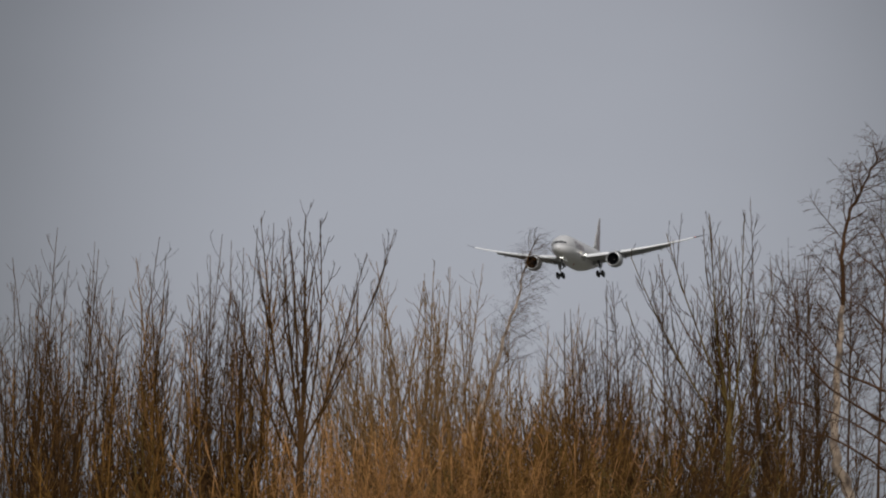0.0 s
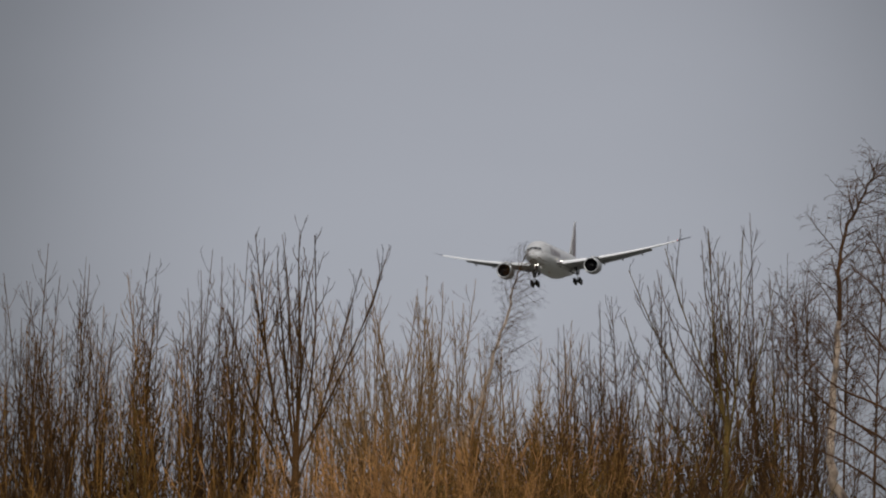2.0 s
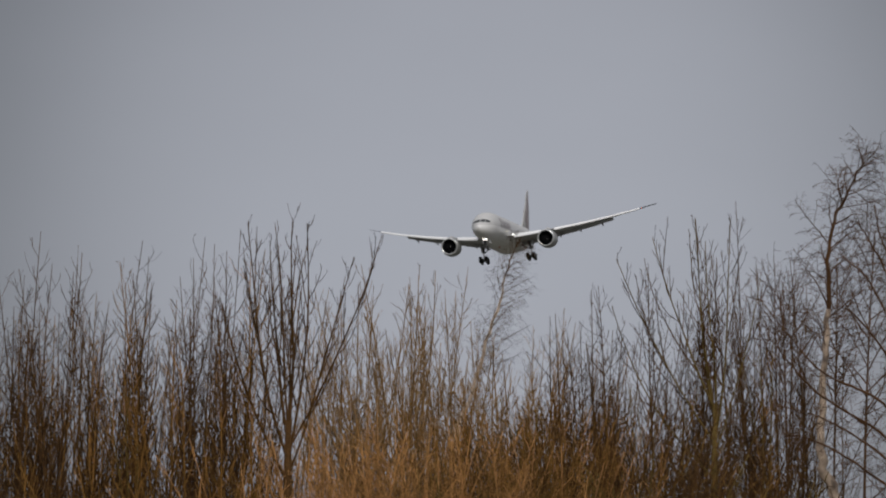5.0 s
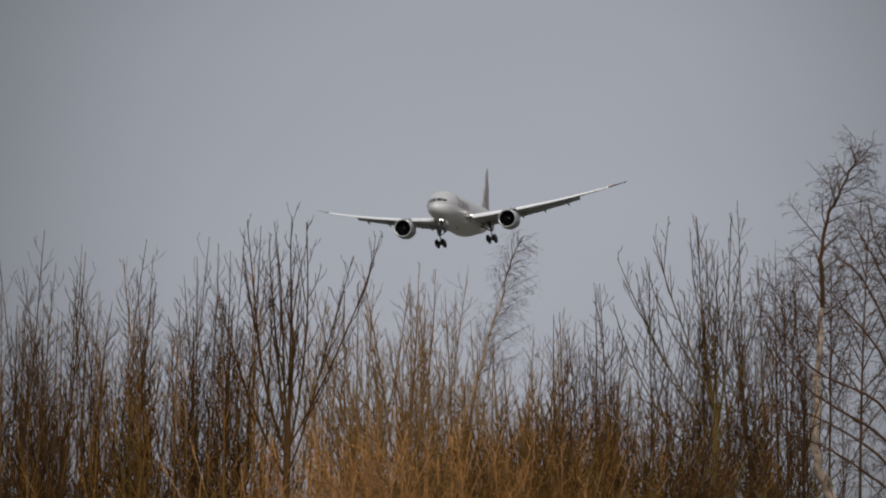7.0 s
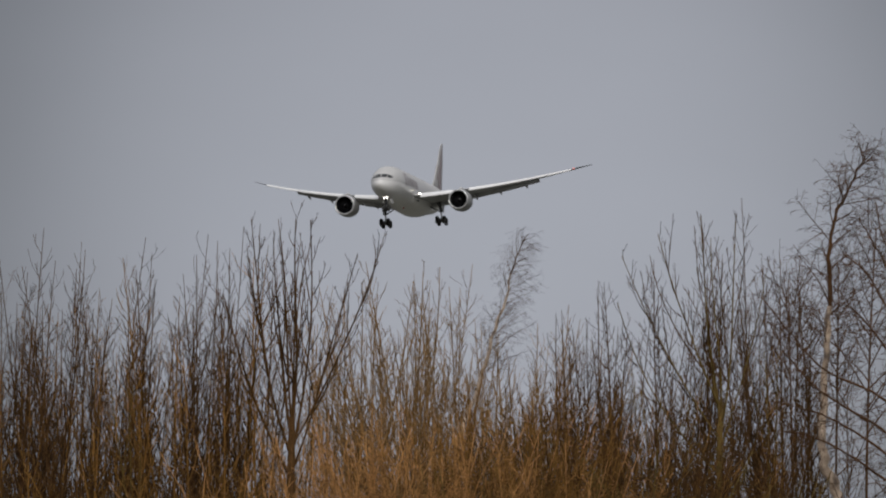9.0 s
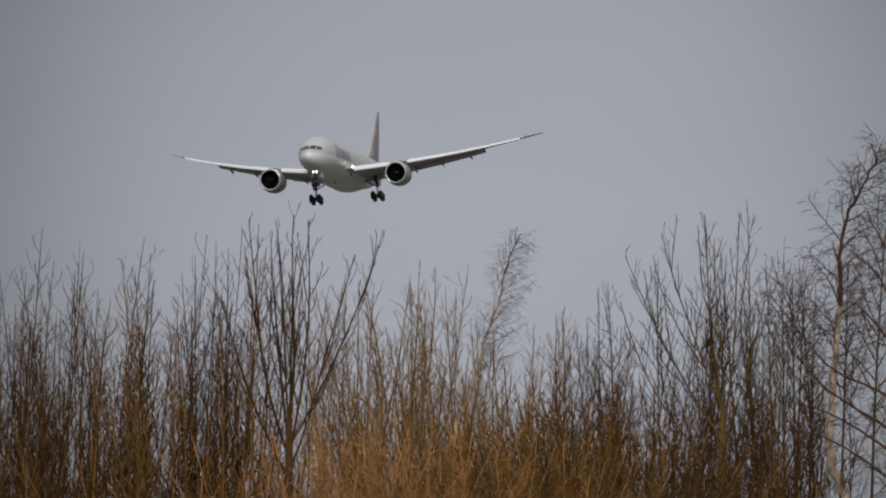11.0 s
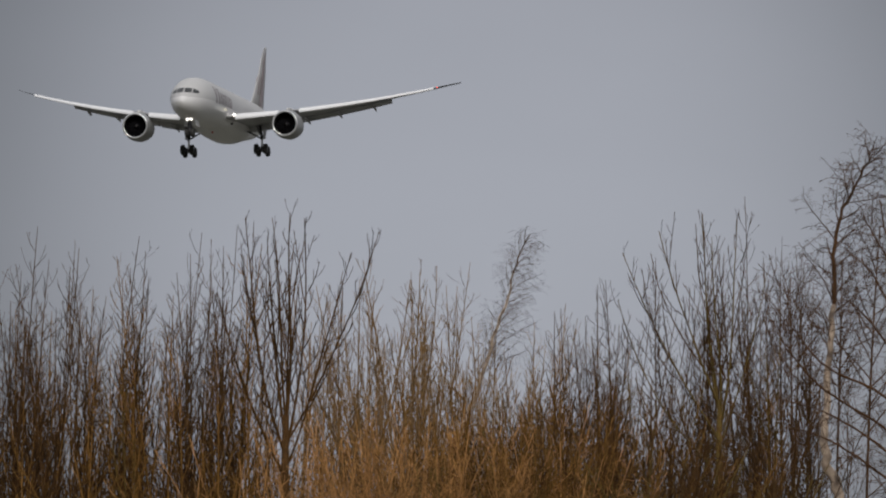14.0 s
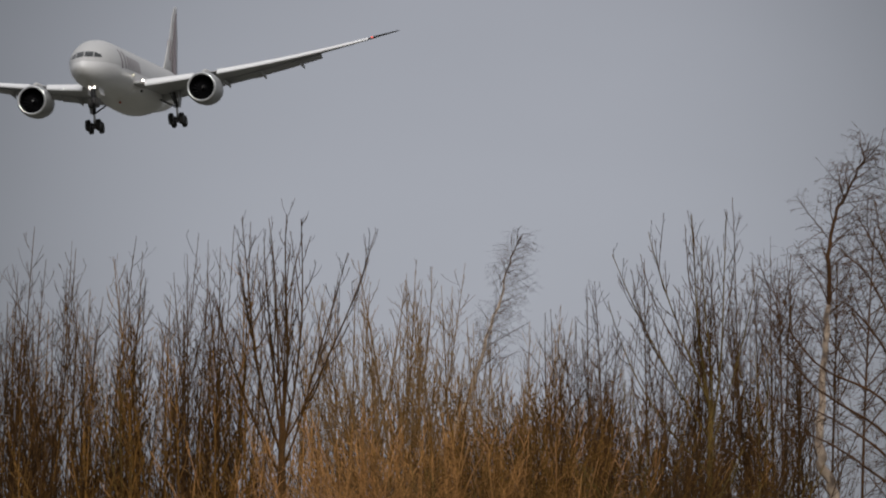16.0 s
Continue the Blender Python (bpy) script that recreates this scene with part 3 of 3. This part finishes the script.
def slab(name, corners, thick, mat, parent, label=""):
    """A bevelled plate on four corners."""
    c = [Vector(p) for p in corners]
    nrm = (c[1] - c[0]).cross(c[3] - c[0]).normalized() * thick / 2
    mid = sum(c, Vector()) / 4
    rings = [[mid + (p - mid) * f + nrm * o for p in c] for f, o in ((0.97, -1), (1.0, -0.6), (1.0, 0.6), (0.97, 1))]
    return mesh(name, *skin(rings), mat, parent, smooth=False, label=label)


def turned(profile, axis_at, n=32, direction=1):
    """Rings round the y axis through axis_at from (y, radius) pairs."""
    return [[Vector(axis_at) + Vector((r * math.sin(2 * math.pi * k / n), y, r * math.cos(2 * math.pi * k / n))) for k in range(n)] for y, r in profile]


def rod(name, a, b, r, mat, parent, r2=None, sides=10, label=""):
    a, b = Vector(a), Vector(b)
    return mesh(name, *tubes([([a, a.lerp(b, 0.5), b], [r, ((r2 or r) + r) / 2, r2 or r])], sides), mat, parent, label=label)


def wheel(at, radius, width, parent):
    x0, y0, z0 = at
    prof = [(-0.5, 0.55), (-0.5, 0.8), (-0.42, 0.95), (-0.2, 1.0), (0.2, 1.0), (0.42, 0.95), (0.5, 0.8), (0.5, 0.55)]
    rings = [[Vector((x0 + o * width, y0 + radius * r * math.sin(k * math.pi / 10), z0 + radius * r * math.cos(k * math.pi / 10))) for k in range(20)] for o, r in prof]
    tyre = mesh("tyre", *skin(rings), RUBBER, parent)
    rings = [[Vector((x0 + o * width, y0 + radius * r * math.sin(k * math.pi / 8), z0 + radius * r * math.cos(k * math.pi / 8))) for k in range(16)] for o, r in ((-0.53, 0.3), (-0.47, 0.52), (0.47, 0.52), (0.53, 0.3))]
    mesh("rim", *skin(rings), GEAR_PAINT, tyre)


def bulb(name, at, r, mat, parent, label):
    rings = [[Vector(at) + Vector((r * math.sin(p) * math.cos(q), -r * math.cos(p), r * math.sin(p) * math.sin(q))) for q in [k * math.pi / 6 for k in range(12)]] for p in [0.05, 0.5, 1.0, 1.57, 2.2, 3.0]]
    return mesh(name, *skin(rings), mat, parent, label=label)


def aircraft():
    plane = tagged(new("airliner"), "pale grey twin-engine airliner landing with wheels down", "airplane")
    # fuselage: warm grey above, white below
    ys = sorted({*[b[0] for b in BODY], 0.05, 0.25, 0.75, 1.5, 2.5, 3.7, 5.2, 7, 9, 37.5, 42.5, 47.5, 52})
    n = 40
    rings = [[hull(y, 360 * k / n) for k in range(n)] for y in ys]
    body = mesh("fuselage", *skin(rings), PAINT_WHITE, plane, label="white lower fuselage")
    top_rings = []
    for y in sorted({*[y for y in ys if y >= 0.5], 0.42, 0.6, 1.25, 1.75}):
        c, h, _ = section(y)
        level = float(np.interp(y, [0, 8, 30, 44, 56], [-0.5, -0.42, -0.55, -0.2, 1.0]))
        edge = math.degrees(math.acos(max(-0.99, min(0.995, (level - c) / h))))
        top_rings.append([hull(y, -edge + 2 * edge * k / 30, 0.012) for k in range(31)])
    mesh("fuselage_upper", *skin(top_rings, close=False, caps=False), PAINT_GREY, plane, label="warm grey upper fuselage paint")
    # belly fairing
    rings = []
    for y, w, d in [(15.0, 1.2, 2.75), (17, 2.4, 2.95), (20, 3.15, 3.35), (24, 3.3, 3.85), (29, 3.25, 3.95), (32.5, 2.6, 3.4), (36, 1.2, 2.7)]:
        rings.append([Vector((w * math.sin(q), y, -1.2 - (d - 1.2) * max(0, math.cos(q)) ** 0.7 + 0.5 * max(0, -math.cos(q)))) for q in [2 * math.pi * k / 28 for k in range(28)]])
    mesh("belly_fairing", *skin(rings), PAINT_WHITE, plane)
    # cockpit windows, laid out in front view and wrapped on the nose
    for s in (-1, 1):
        front_pane([(0.07, 0.14), (0.98, 0.08), (0.93, 0.74), (0.07, 0.79)], s, plane)
        front_pane([(1.08, 0.08), (1.78, 0.06), (1.66, 0.42), (1.03, 0.73)], s, plane)
    # the airline's title as plain slanted bars
    for s in (-1, 1):
        for y0, w, a0, a1 in [(7.9, 0.55, 55, 100), (9.5, 0.5, 57, 99), (10.9, 0.42, 68, 97), (11.8, 0.42, 66, 97), (12.8, 0.42, 68, 97), (13.8, 0.42, 66, 97), (14.9, 0.42, 68, 97), (16.0, 0.42, 67, 97), (16.9, 0.4, 70, 97)]:
            patch("title_bar", y0, y0 + w, s * a0, s * a1, MAROON, plane, 0.03, slant=0.25, label="maroon title bar")
    # wings
    for s in (-1, 1):
        xs = [1.5, 2.9, 4.5, 6.5, 8.5, 9.6, 11, 13, 15, 17, 19, 21, 23, 25, 26.2, 27.12]
        rings = [foil(x, *wing_line(x), s) for x in xs]
        wing = mesh("wing", *skin(rings if s > 0 else [r[::-1] for r in rings]), WING_GREY, plane)
        # dark raked tip
        tips = [foil(x, *wing_line(x), s) for x in (27.1, 28.0, 28.8, 29.5, 29.9)]
        tips = [[v + Vector((0, 0.0, 0.012 if k < 10 else -0.012)) for k, v in enumerate(r)] for r in tips]
        mesh("raked_tip", *skin(tips if s > 0 else [r[::-1] for r in tips]), DARK_METAL, wing, label="dark raked wing tip")
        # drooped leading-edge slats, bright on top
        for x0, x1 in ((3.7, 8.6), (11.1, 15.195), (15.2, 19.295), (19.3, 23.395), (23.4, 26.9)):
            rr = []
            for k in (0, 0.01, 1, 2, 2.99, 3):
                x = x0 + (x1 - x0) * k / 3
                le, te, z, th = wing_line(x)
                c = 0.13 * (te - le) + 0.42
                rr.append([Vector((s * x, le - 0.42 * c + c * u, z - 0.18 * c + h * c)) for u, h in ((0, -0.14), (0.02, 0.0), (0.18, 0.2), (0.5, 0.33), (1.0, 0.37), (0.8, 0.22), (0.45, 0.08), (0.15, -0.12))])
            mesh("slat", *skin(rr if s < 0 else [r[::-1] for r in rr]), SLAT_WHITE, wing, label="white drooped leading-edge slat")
        # flaps lowered behind the wing
        for x0, x1, c in ((2.9, 8.9, 2.0), (8.95, 10.35, 1.8), (10.4, 21.4, 1.75)):
            rr = []
            for k in range(4):
                x = x0 + (x1 - x0) * k / 3
                le, te, z, th = wing_line(x)
                cc = c * (1 - 0.3 * k / 3 * (x0 > 9))
                y0, z0 = te - 1.0, z - 0.035 * (te - le) + 0.1
                rr.append([Vector((s * x, y0 + cc * u * 0.82, z0 - cc * u * 0.37 + h)) for u, h in ((0, 0), (0.15, 0.13), (0.5, 0.12), (1, 0.0), (0.5, -0.07), (0.15, -0.1))])
            mesh("flap", *skin(rr if s > 0 else [r[::-1] for r in rr]), WING_GREY, wing, label="grey flap lowered for landing")
        # flap track fairings
        for x in (6.5, 10.9, 14.9, 19.2):
            le, te, z, th = wing_line(x)
            ch = te - le
            a = Vector((s * x, te - 0.42 * ch, z - 0.06 * ch - 0.1))
            b = Vector((s * x, te + 0.1, z - 0.05 * ch - 0.5))
            c = Vector((s * x, te + 0.85, z - 0.05 * ch - 0.78))
            mesh("flap_fairing", *tubes([([a, a.lerp(b, 0.5) - Vector((0, 0, 0.1)), b, b.lerp(c, 0.5), c], [0.06, 0.15, 0.17, 0.11, 0.02])], 10), WING_GREY, wing)
        le, te, z, th = wing_line(27.3)
        bulb("wing_tip_light", (s * 27.3, le - 0.05, z), 0.09, LAMP_RED if s > 0 else GLASS_DARK, wing, "red glowing wing light" if s > 0 else "dark wing light lens")
        le, te, z, th = wing_line(3.55)
        bulb("landing_light", (s * 3.5, le - 0.35, z + 0.12), 0.14 if s > 0 else 0.1, LAMP_WHITE if s > 0 else GLASS_DARK, wing, "glowing white landing light" if s > 0 else "unlit landing light lens")
        # engine
        at = (s * 9.96, 17.22, -2.46)
        outer = [(0.14, 1.44), (0.08, 1.47), (0.03, 1.52), (0.0, 1.58), (0.05, 1.65), (0.3, 1.74), (1.0, 1.84), (2.2, 1.89), (3.5, 1.82), (4.8, 1.6), (5.5, 1.43), (5.5, 1.36), (4.5, 1.42)]
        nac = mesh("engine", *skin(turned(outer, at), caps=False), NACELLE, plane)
        mesh("inlet_lip", *skin(turned([(0.1, 1.455), (0.02, 1.51), (-0.012, 1.58), (0.03, 1.655), (0.16, 1.71)], at), caps=False), BARE_METAL, nac, label="bright bare metal inlet lip")
        mesh("inlet_duct", *skin(turned([(0.12, 1.448), (0.6, 1.4), (1.9, 1.42), (5.2, 1.3)], at), caps=False), FAN_BLACK, nac, label="dark inlet duct")
        mesh("core_nozzle", *skin(turned([(3.5, 1.0), (5.4, 0.95), (6.6, 0.72), (6.6, 0.5), (7.7, 0.08)], at, 20)), DARK_METAL, nac)
        fan = new("fan")
        fan.parent = plane
        fan.location = (at[0], at[1] + 1.5, at[2])
        FANS.append(fan)
        for k in range(18):
            verts = []
            a0 = 2 * math.pi * k / 18
            for i, r in enumerate((0.42, 0.8, 1.15, 1.4)):
                w, tw = 0.21 + 0.06 * i, 0.15 + 0.28 * i
                for e in (-1, 1):
                    aa = a0 + e * w / 2 / r * math.cos(tw) + 0.12 * i
                    verts.append((r * math.sin(aa), e * 0.2 * math.sin(tw + 0.3), r * math.cos(aa)))
            mesh("fan_blade", verts, [(2 * i, 2 * i + 1, 2 * i + 3, 2 * i + 2) for i in range(3)], FAN_BLACK, fan)
        mesh("spinner", *skin(turned([(-0.62, 0.02), (-0.45, 0.17), (-0.15, 0.34), (0.1, 0.42), (0.3, 0.42)], (0, 0, 0), 20)), FAN_BLACK, fan)
        mesh("spinner_mark", *tubes([([Vector((0.14 * math.sin(q) * (1 + 0.5 * q / 5), -0.5 + 0.2 * q / 5 - 0.03, 0.14 * math.cos(q) * (1 + 0.4 * q / 5))) for q in [0.6 * k for k in range(8)]], [0.02] * 8)], 5), PAINT_GREY, fan, label="white swirl on the spinner")
        mesh("fan_back", *skin(turned([(0.35, 0.05), (0.36, 1.41)], (0, 0, 0), 32), caps=False), FAN_BLACK, fan)
        # pylon
        rings = []
        for y, z0, z1, w in ((18.6, -0.5, -0.42, 0.08), (20.0, -0.6, -0.12, 0.24), (22.0, -0.75, -0.1, 0.28), (24.0, -1.3, -0.4, 0.24), (26.2, -1.2, -0.75, 0.05)):
            rings.append([Vector((s * 9.96 + a * w, y, b - 0.12)) for a, b in ((-1, z0), (1, z0), (1, z1), (0.5, z1 + 0.1), (-0.5, z1 + 0.1), (-1, z1))])
        mesh("pylon", *skin(rings), PAINT_GREY, nac)
        # tailplane
        rings = []
        for x, le, te, z, th in ((0.6, 46.2, 52.2, 1.35, 0.62), (4, 48.6, 53.0, 1.75, 0.42), (8, 51.5, 54.0, 2.2, 0.22), (9.6, 52.8, 54.4, 2.38, 0.12), (9.9, 53.5, 54.5, 2.42, 0.05)):
            rings.append(foil(x, le, te, z, th, s, 8, 0.0))
        mesh("tailplane", *skin(rings if s > 0 else [r[::-1] for r in rings]), WING_GREY, plane)
        # main landing gear
        gear = new("main_landing_gear")
        gear.parent = plane
        gx, gy, gz = s * 4.92, 27.2, -4.96
        rod("main_strut", (s * 4.6, gy - 0.2, -1.6), (gx, gy, -3.4), 0.2, GEAR_PAINT, gear)
        rod("oleo", (gx, gy, -3.3), (gx, gy, gz), 0.14, BARE_METAL, gear, label="bright metal oleo")
        rod("side_brace", (s * 2.9, gy - 0.4, -2.4), (gx, gy, -3.5), 0.1, GEAR_PAINT, gear)
        rod("drag_brace", (s * 4.7, gy - 2.4, -2.0), (gx, gy, -3.6), 0.09, GEAR_PAINT, gear)
        rod("torque_link", (gx, gy + 0.45, -3.9), (gx, gy + 0.1, gz), 0.07, GEAR_PAINT, gear)
        rod("truck_beam", (gx, gy - 0.8, gz + 0.12), (gx, gy + 0.8, gz - 0.12), 0.15, GEAR_PAINT, gear)
        slab("gear_door", [(s * 5.35, gy - 1.2, -1.7), (s * 5.35, gy + 1.1, -1.7), (s * 5.2, gy + 0.6, -3.5), (s * 5.2, gy - 0.6, -3.5)], 0.08, WING_GREY, gear)
        for e in (-1, 1):
            rod("axle", (gx - 0.75, gy + e * 0.74, gz - e * 0.11), (gx + 0.75, gy + e * 0.74, gz - e * 0.11), 0.09, GEAR_PAINT, gear)
            for o in (-0.62, 0.62):
                wheel((gx + o, gy + e * 0.74, gz - e * 0.11), 0.68, 0.52, gear)
    bulb("inspection_light", (2.93, 13.5, -0.95), 0.1, LAMP_SMALL, plane, "small glowing inspection light")
    bulb("beacon", (0, 19.0, -3.3), 0.15, LENS_RED, plane, "red belly beacon lens")
    bulb("outflow_vent", (2.87, 17.7, -2.35), 0.16, FAN_BLACK, plane, "dark round vent")
    # fin with the emblem as a plain shape
    rings = []
    for z, le, te, th in ((2.0, 42.6, 51.4, 0.75), (4.5, 45.2, 52.1, 0.62), (7.5, 48.4, 53.0, 0.45), (9.8, 50.2, 53.2, 0.3), (11.0, 51.6, 53.5, 0.2), (11.4, 52.4, 53.7, 0.1)):
        ring = foil(0, le, te, 0, th, 1, 9, 0.0)
        rings.append([Vector((v.z, v.y, z)) for v in ring])
    fin = mesh("fin", *skin(rings), PAINT_GREY, plane)
    for s in (-1, 1):
        for k, (y0, y1, z0, z1) in enumerate(((47.9, 49.9, 3.0, 7.0), (49.5, 51.0, 6.4, 9.4), (50.9, 51.8, 8.8, 10.6), (46.8, 47.5, 4.4, 7.0))):
            w = 0.34 - 0.022 * z0
            slab("tail_emblem", [(s * w, y0, z0), (s * w, y1, z0), (s * (w - 0.05), y1 + 0.9, z1), (s * (w - 0.05), y0 + 1.5, z1)], 0.05, MAROON_SOFT, fin, "maroon emblem shape")
    rod("tail_cone", (0, 55.7, 1.6), (0, 56.6, 1.62), 0.2, DARK_METAL, plane, 0.1)
    # nose landing gear
    gear = new("nose_landing_gear")
    gear.parent = plane
    rod("nose_strut", (0, 5.0, -2.6), (0, 5.1, -4.05), 0.29, GEAR_PAINT, gear)
    rod("nose_oleo", (0, 5.1, -3.8), (0, 5.15, -4.75), 0.19, GEAR_PAINT, gear)
    rod("nose_brace", (0, 6.9, -2.8), (0, 5.1, -3.8), 0.08, GEAR_PAINT, gear)
    rod("nose_axle", (-0.45, 5.15, -4.75), (0.45, 5.15, -4.75), 0.07, GEAR_PAINT, gear)
    for s in (-1, 1):
        wheel((s * 0.4, 5.15, -4.72), 0.56, 0.42, gear)
        slab("nose_gear_door", [(s * 0.55, 5.3, -2.75), (s * 0.55, 7.8, -2.85), (s * 0.75, 7.6, -3.75), (s * 0.75, 5.4, -3.75)], 0.06, PAINT_WHITE, gear)
        bulb("nose_light", (s * 0.26, 4.71, -3.02), 0.115, LAMP_WHITE, gear, "glowing white taxi light")
    return plane


FANS = []
ground()
hedgerow()
plane = aircraft()

# seconds, x, y, z, heading, nose up, bank
FLIGHT = [(0, 23.99, 1943.5, 146.22, -12.29, 1.49, -1.66), (0.5, 22.12, 1912.3, 144.54, -12.13, 1.39, -1.8), (1, 20.56, 1881.1, 142.77, -12.01, 1.31, -1.99),
          (1.5, 19.33, 1850.0, 140.95, -11.95, 1.21, -2.29), (2, 17.93, 1818.8, 139.0, -11.92, 1.12, -2.62), (2.5, 16.29, 1787.8, 136.99, -11.93, 1.03, -3.02),
          (3, 14.61, 1756.7, 134.93, -11.98, 0.94, -3.49), (3.5, 13.18, 1725.1, 133.01, -12.09, 0.85, -3.87), (4, 11.36, 1693.6, 131.22, -12.16, 0.75, -4.22),
          (6.5, 0.53, 1537.6, 123.4, -11.69, 0.94, -4.3), (7, -1.49, 1506.4, 121.94, -11.71, 0.96, -4.38), (7.5, -4.08, 1475.2, 120.41, -11.68, 1.08, -3.89),
          (8, -6.69, 1444.0, 118.91, -11.73, 1.14, -2.72), (8.5, -8.99, 1412.5, 117.28, -11.82, 1.23, -1.88), (9, -11.51, 1380.8, 115.64, -11.87, 1.29, -1.92),
          (11.5, -23.31, 1214.3, 107.44, -11.77, 0.71, -2.4), (12, -25.63, 1180.9, 105.92, -11.61, 0.77, -0.97), (12.5, -27.65, 1146.5, 104.28, -11.3, 0.77, 1.09),
          (13, -29.27, 1112.4, 102.56, -11.02, 0.74, 2.47), (13.5, -31.27, 1078.7, 100.6, -10.73, 0.66, 2.13), (14, -33.27, 1045.1, 98.64, -10.44, 0.55, -0.0),
          (14.5, -34.87, 1013.1, 96.69, -10.34, 0.48, -2.11), (15, -36.38, 981.2, 94.72, -10.33, 0.46, -2.9), (15.5, -38.2, 949.3, 92.77, -10.36, 0.44, -3.08),
          (16, -40.09, 917.4, 90.87, -10.42, 0.41, -3.54)]
# seconds and degrees by which the wind bends each group of trees to the right
WIND = {
    "slender": [(0, 0.3), (1.5, -0.1), (3, -0.2), (4, 0.0), (6.5, -0.6), (7, 0.0), (7.5, 0.16), (8, -0.19), (8.5, -0.28), (9, 0.02), (11.5, -0.55), (12, -0.7), (12.5, -0.4), (13, 0.29), (13.5, 0.7), (14, 0.8), (14.5, 0.8), (15, 0.75), (15.5, 0.6), (16, 0.45)],
    "gap": [(0.0, -0.06), (0.5, -0.16), (1.0, -0.2), (1.5, -0.19), (2.0, -0.18), (2.5, -0.29), (3.0, -0.39), (3.5, -0.21), (4.0, -0.17), (6.5, -0.41), (7.0, 0.2), (7.5, -0.02), (8.0, -0.46), (8.5, -0.11), (9.0, 0.0), (11.5, 0.44), (12.0, 0.57), (12.5, -0.02), (13.0, -0.45), (13.5, 0.36), (14.0, 0.46), (14.5, -0.49), (15.0, -0.21), (15.5, 0.27), (16.0, -0.14)],
    "right": [(0.0, -0.06), (0.5, 0.06), (1.0, -0.02), (1.5, 0.14), (2.0, 0.28), (2.5, 0.0), (3.0, 0.18), (3.5, 0.42), (4.0, 0.25), (6.5, -0.44), (7.0, -0.02), (7.5, -0.4), (8.0, -0.4), (8.5, -0.3), (9.0, 0.0), (11.5, 0.53), (12.0, 0.28), (12.5, 0.58), (13.0, 0.38), (13.5, 0.4), (14.0, 0.62), (14.5, 0.9), (15.0, 0.32), (15.5, 0.53), (16.0, 0.0)],
    "birch": [(0.0, 0.31), (0.5, 0.03), (1.0, 0.3), (1.5, 0.54), (2.0, 0.46), (2.5, 0.55), (3.0, 0.41), (3.5, 0.15), (4.0, 0.42), (6.5, -0.25), (7.0, -0.27), (7.5, -0.67), (8.0, -0.8), (8.5, -0.17), (9.0, 0.0), (11.5, 1.18), (12.0, 0.55), (12.5, 0.75), (13.0, 1.28), (13.5, 1.14), (14.0, 0.86), (14.5, 0.74), (15.0, 0.39), (15.5, -0.15), (16.0, 0.72)],
    "left": [(0, 0.25), (0.5, 0.1), (1.5, -0.15), (2.5, 0.1), (3.5, 0.2), (4, 0.15), (6.5, -0.3), (7, 0.3), (7.5, 0.15), (8, -0.1), (8.5, 0.1), (9, -0.1), (11.5, 0.0), (12, -0.45), (12.5, -0.2), (13, 0.3), (13.5, 0.05), (14.5, -0.15), (15, 0.15), (16, -0.1)],
}
WIND["back"] = [(t, 0.35 * a) for t, a in WIND["slender"]]
WIND["centre"] = [(t, 0.05 * a) for t, a in WIND["left"]]
WIND["low"] = [(t, 0.2 * a) for t, a in WIND["gap"]]


def motions():
    walk(plane, [(t, pose(x, y, z, 0, 0, h) @ pose(0, 0, 0, -p, 0, 0) @ pose(0, 0, 0, 0, b, 0)) for t, x, y, z, h, p, b in FLIGHT])
    for k, fan in enumerate(FANS):
        at = fan.location.copy()
        walk(fan, [(0.5 * i, pose(*at, 0, 75 * i + 40 * k, 0)) for i in range(33)])
    rng = random.Random(9)
    for tree, group in SWAYING:
        x, y, z = tree.location
        f = rng.uniform(0.85, 1.1)
        walk(tree, [(t, pose(x, y, z, 0, a * f, 0)) for t, a in WIND[group]])


motions()
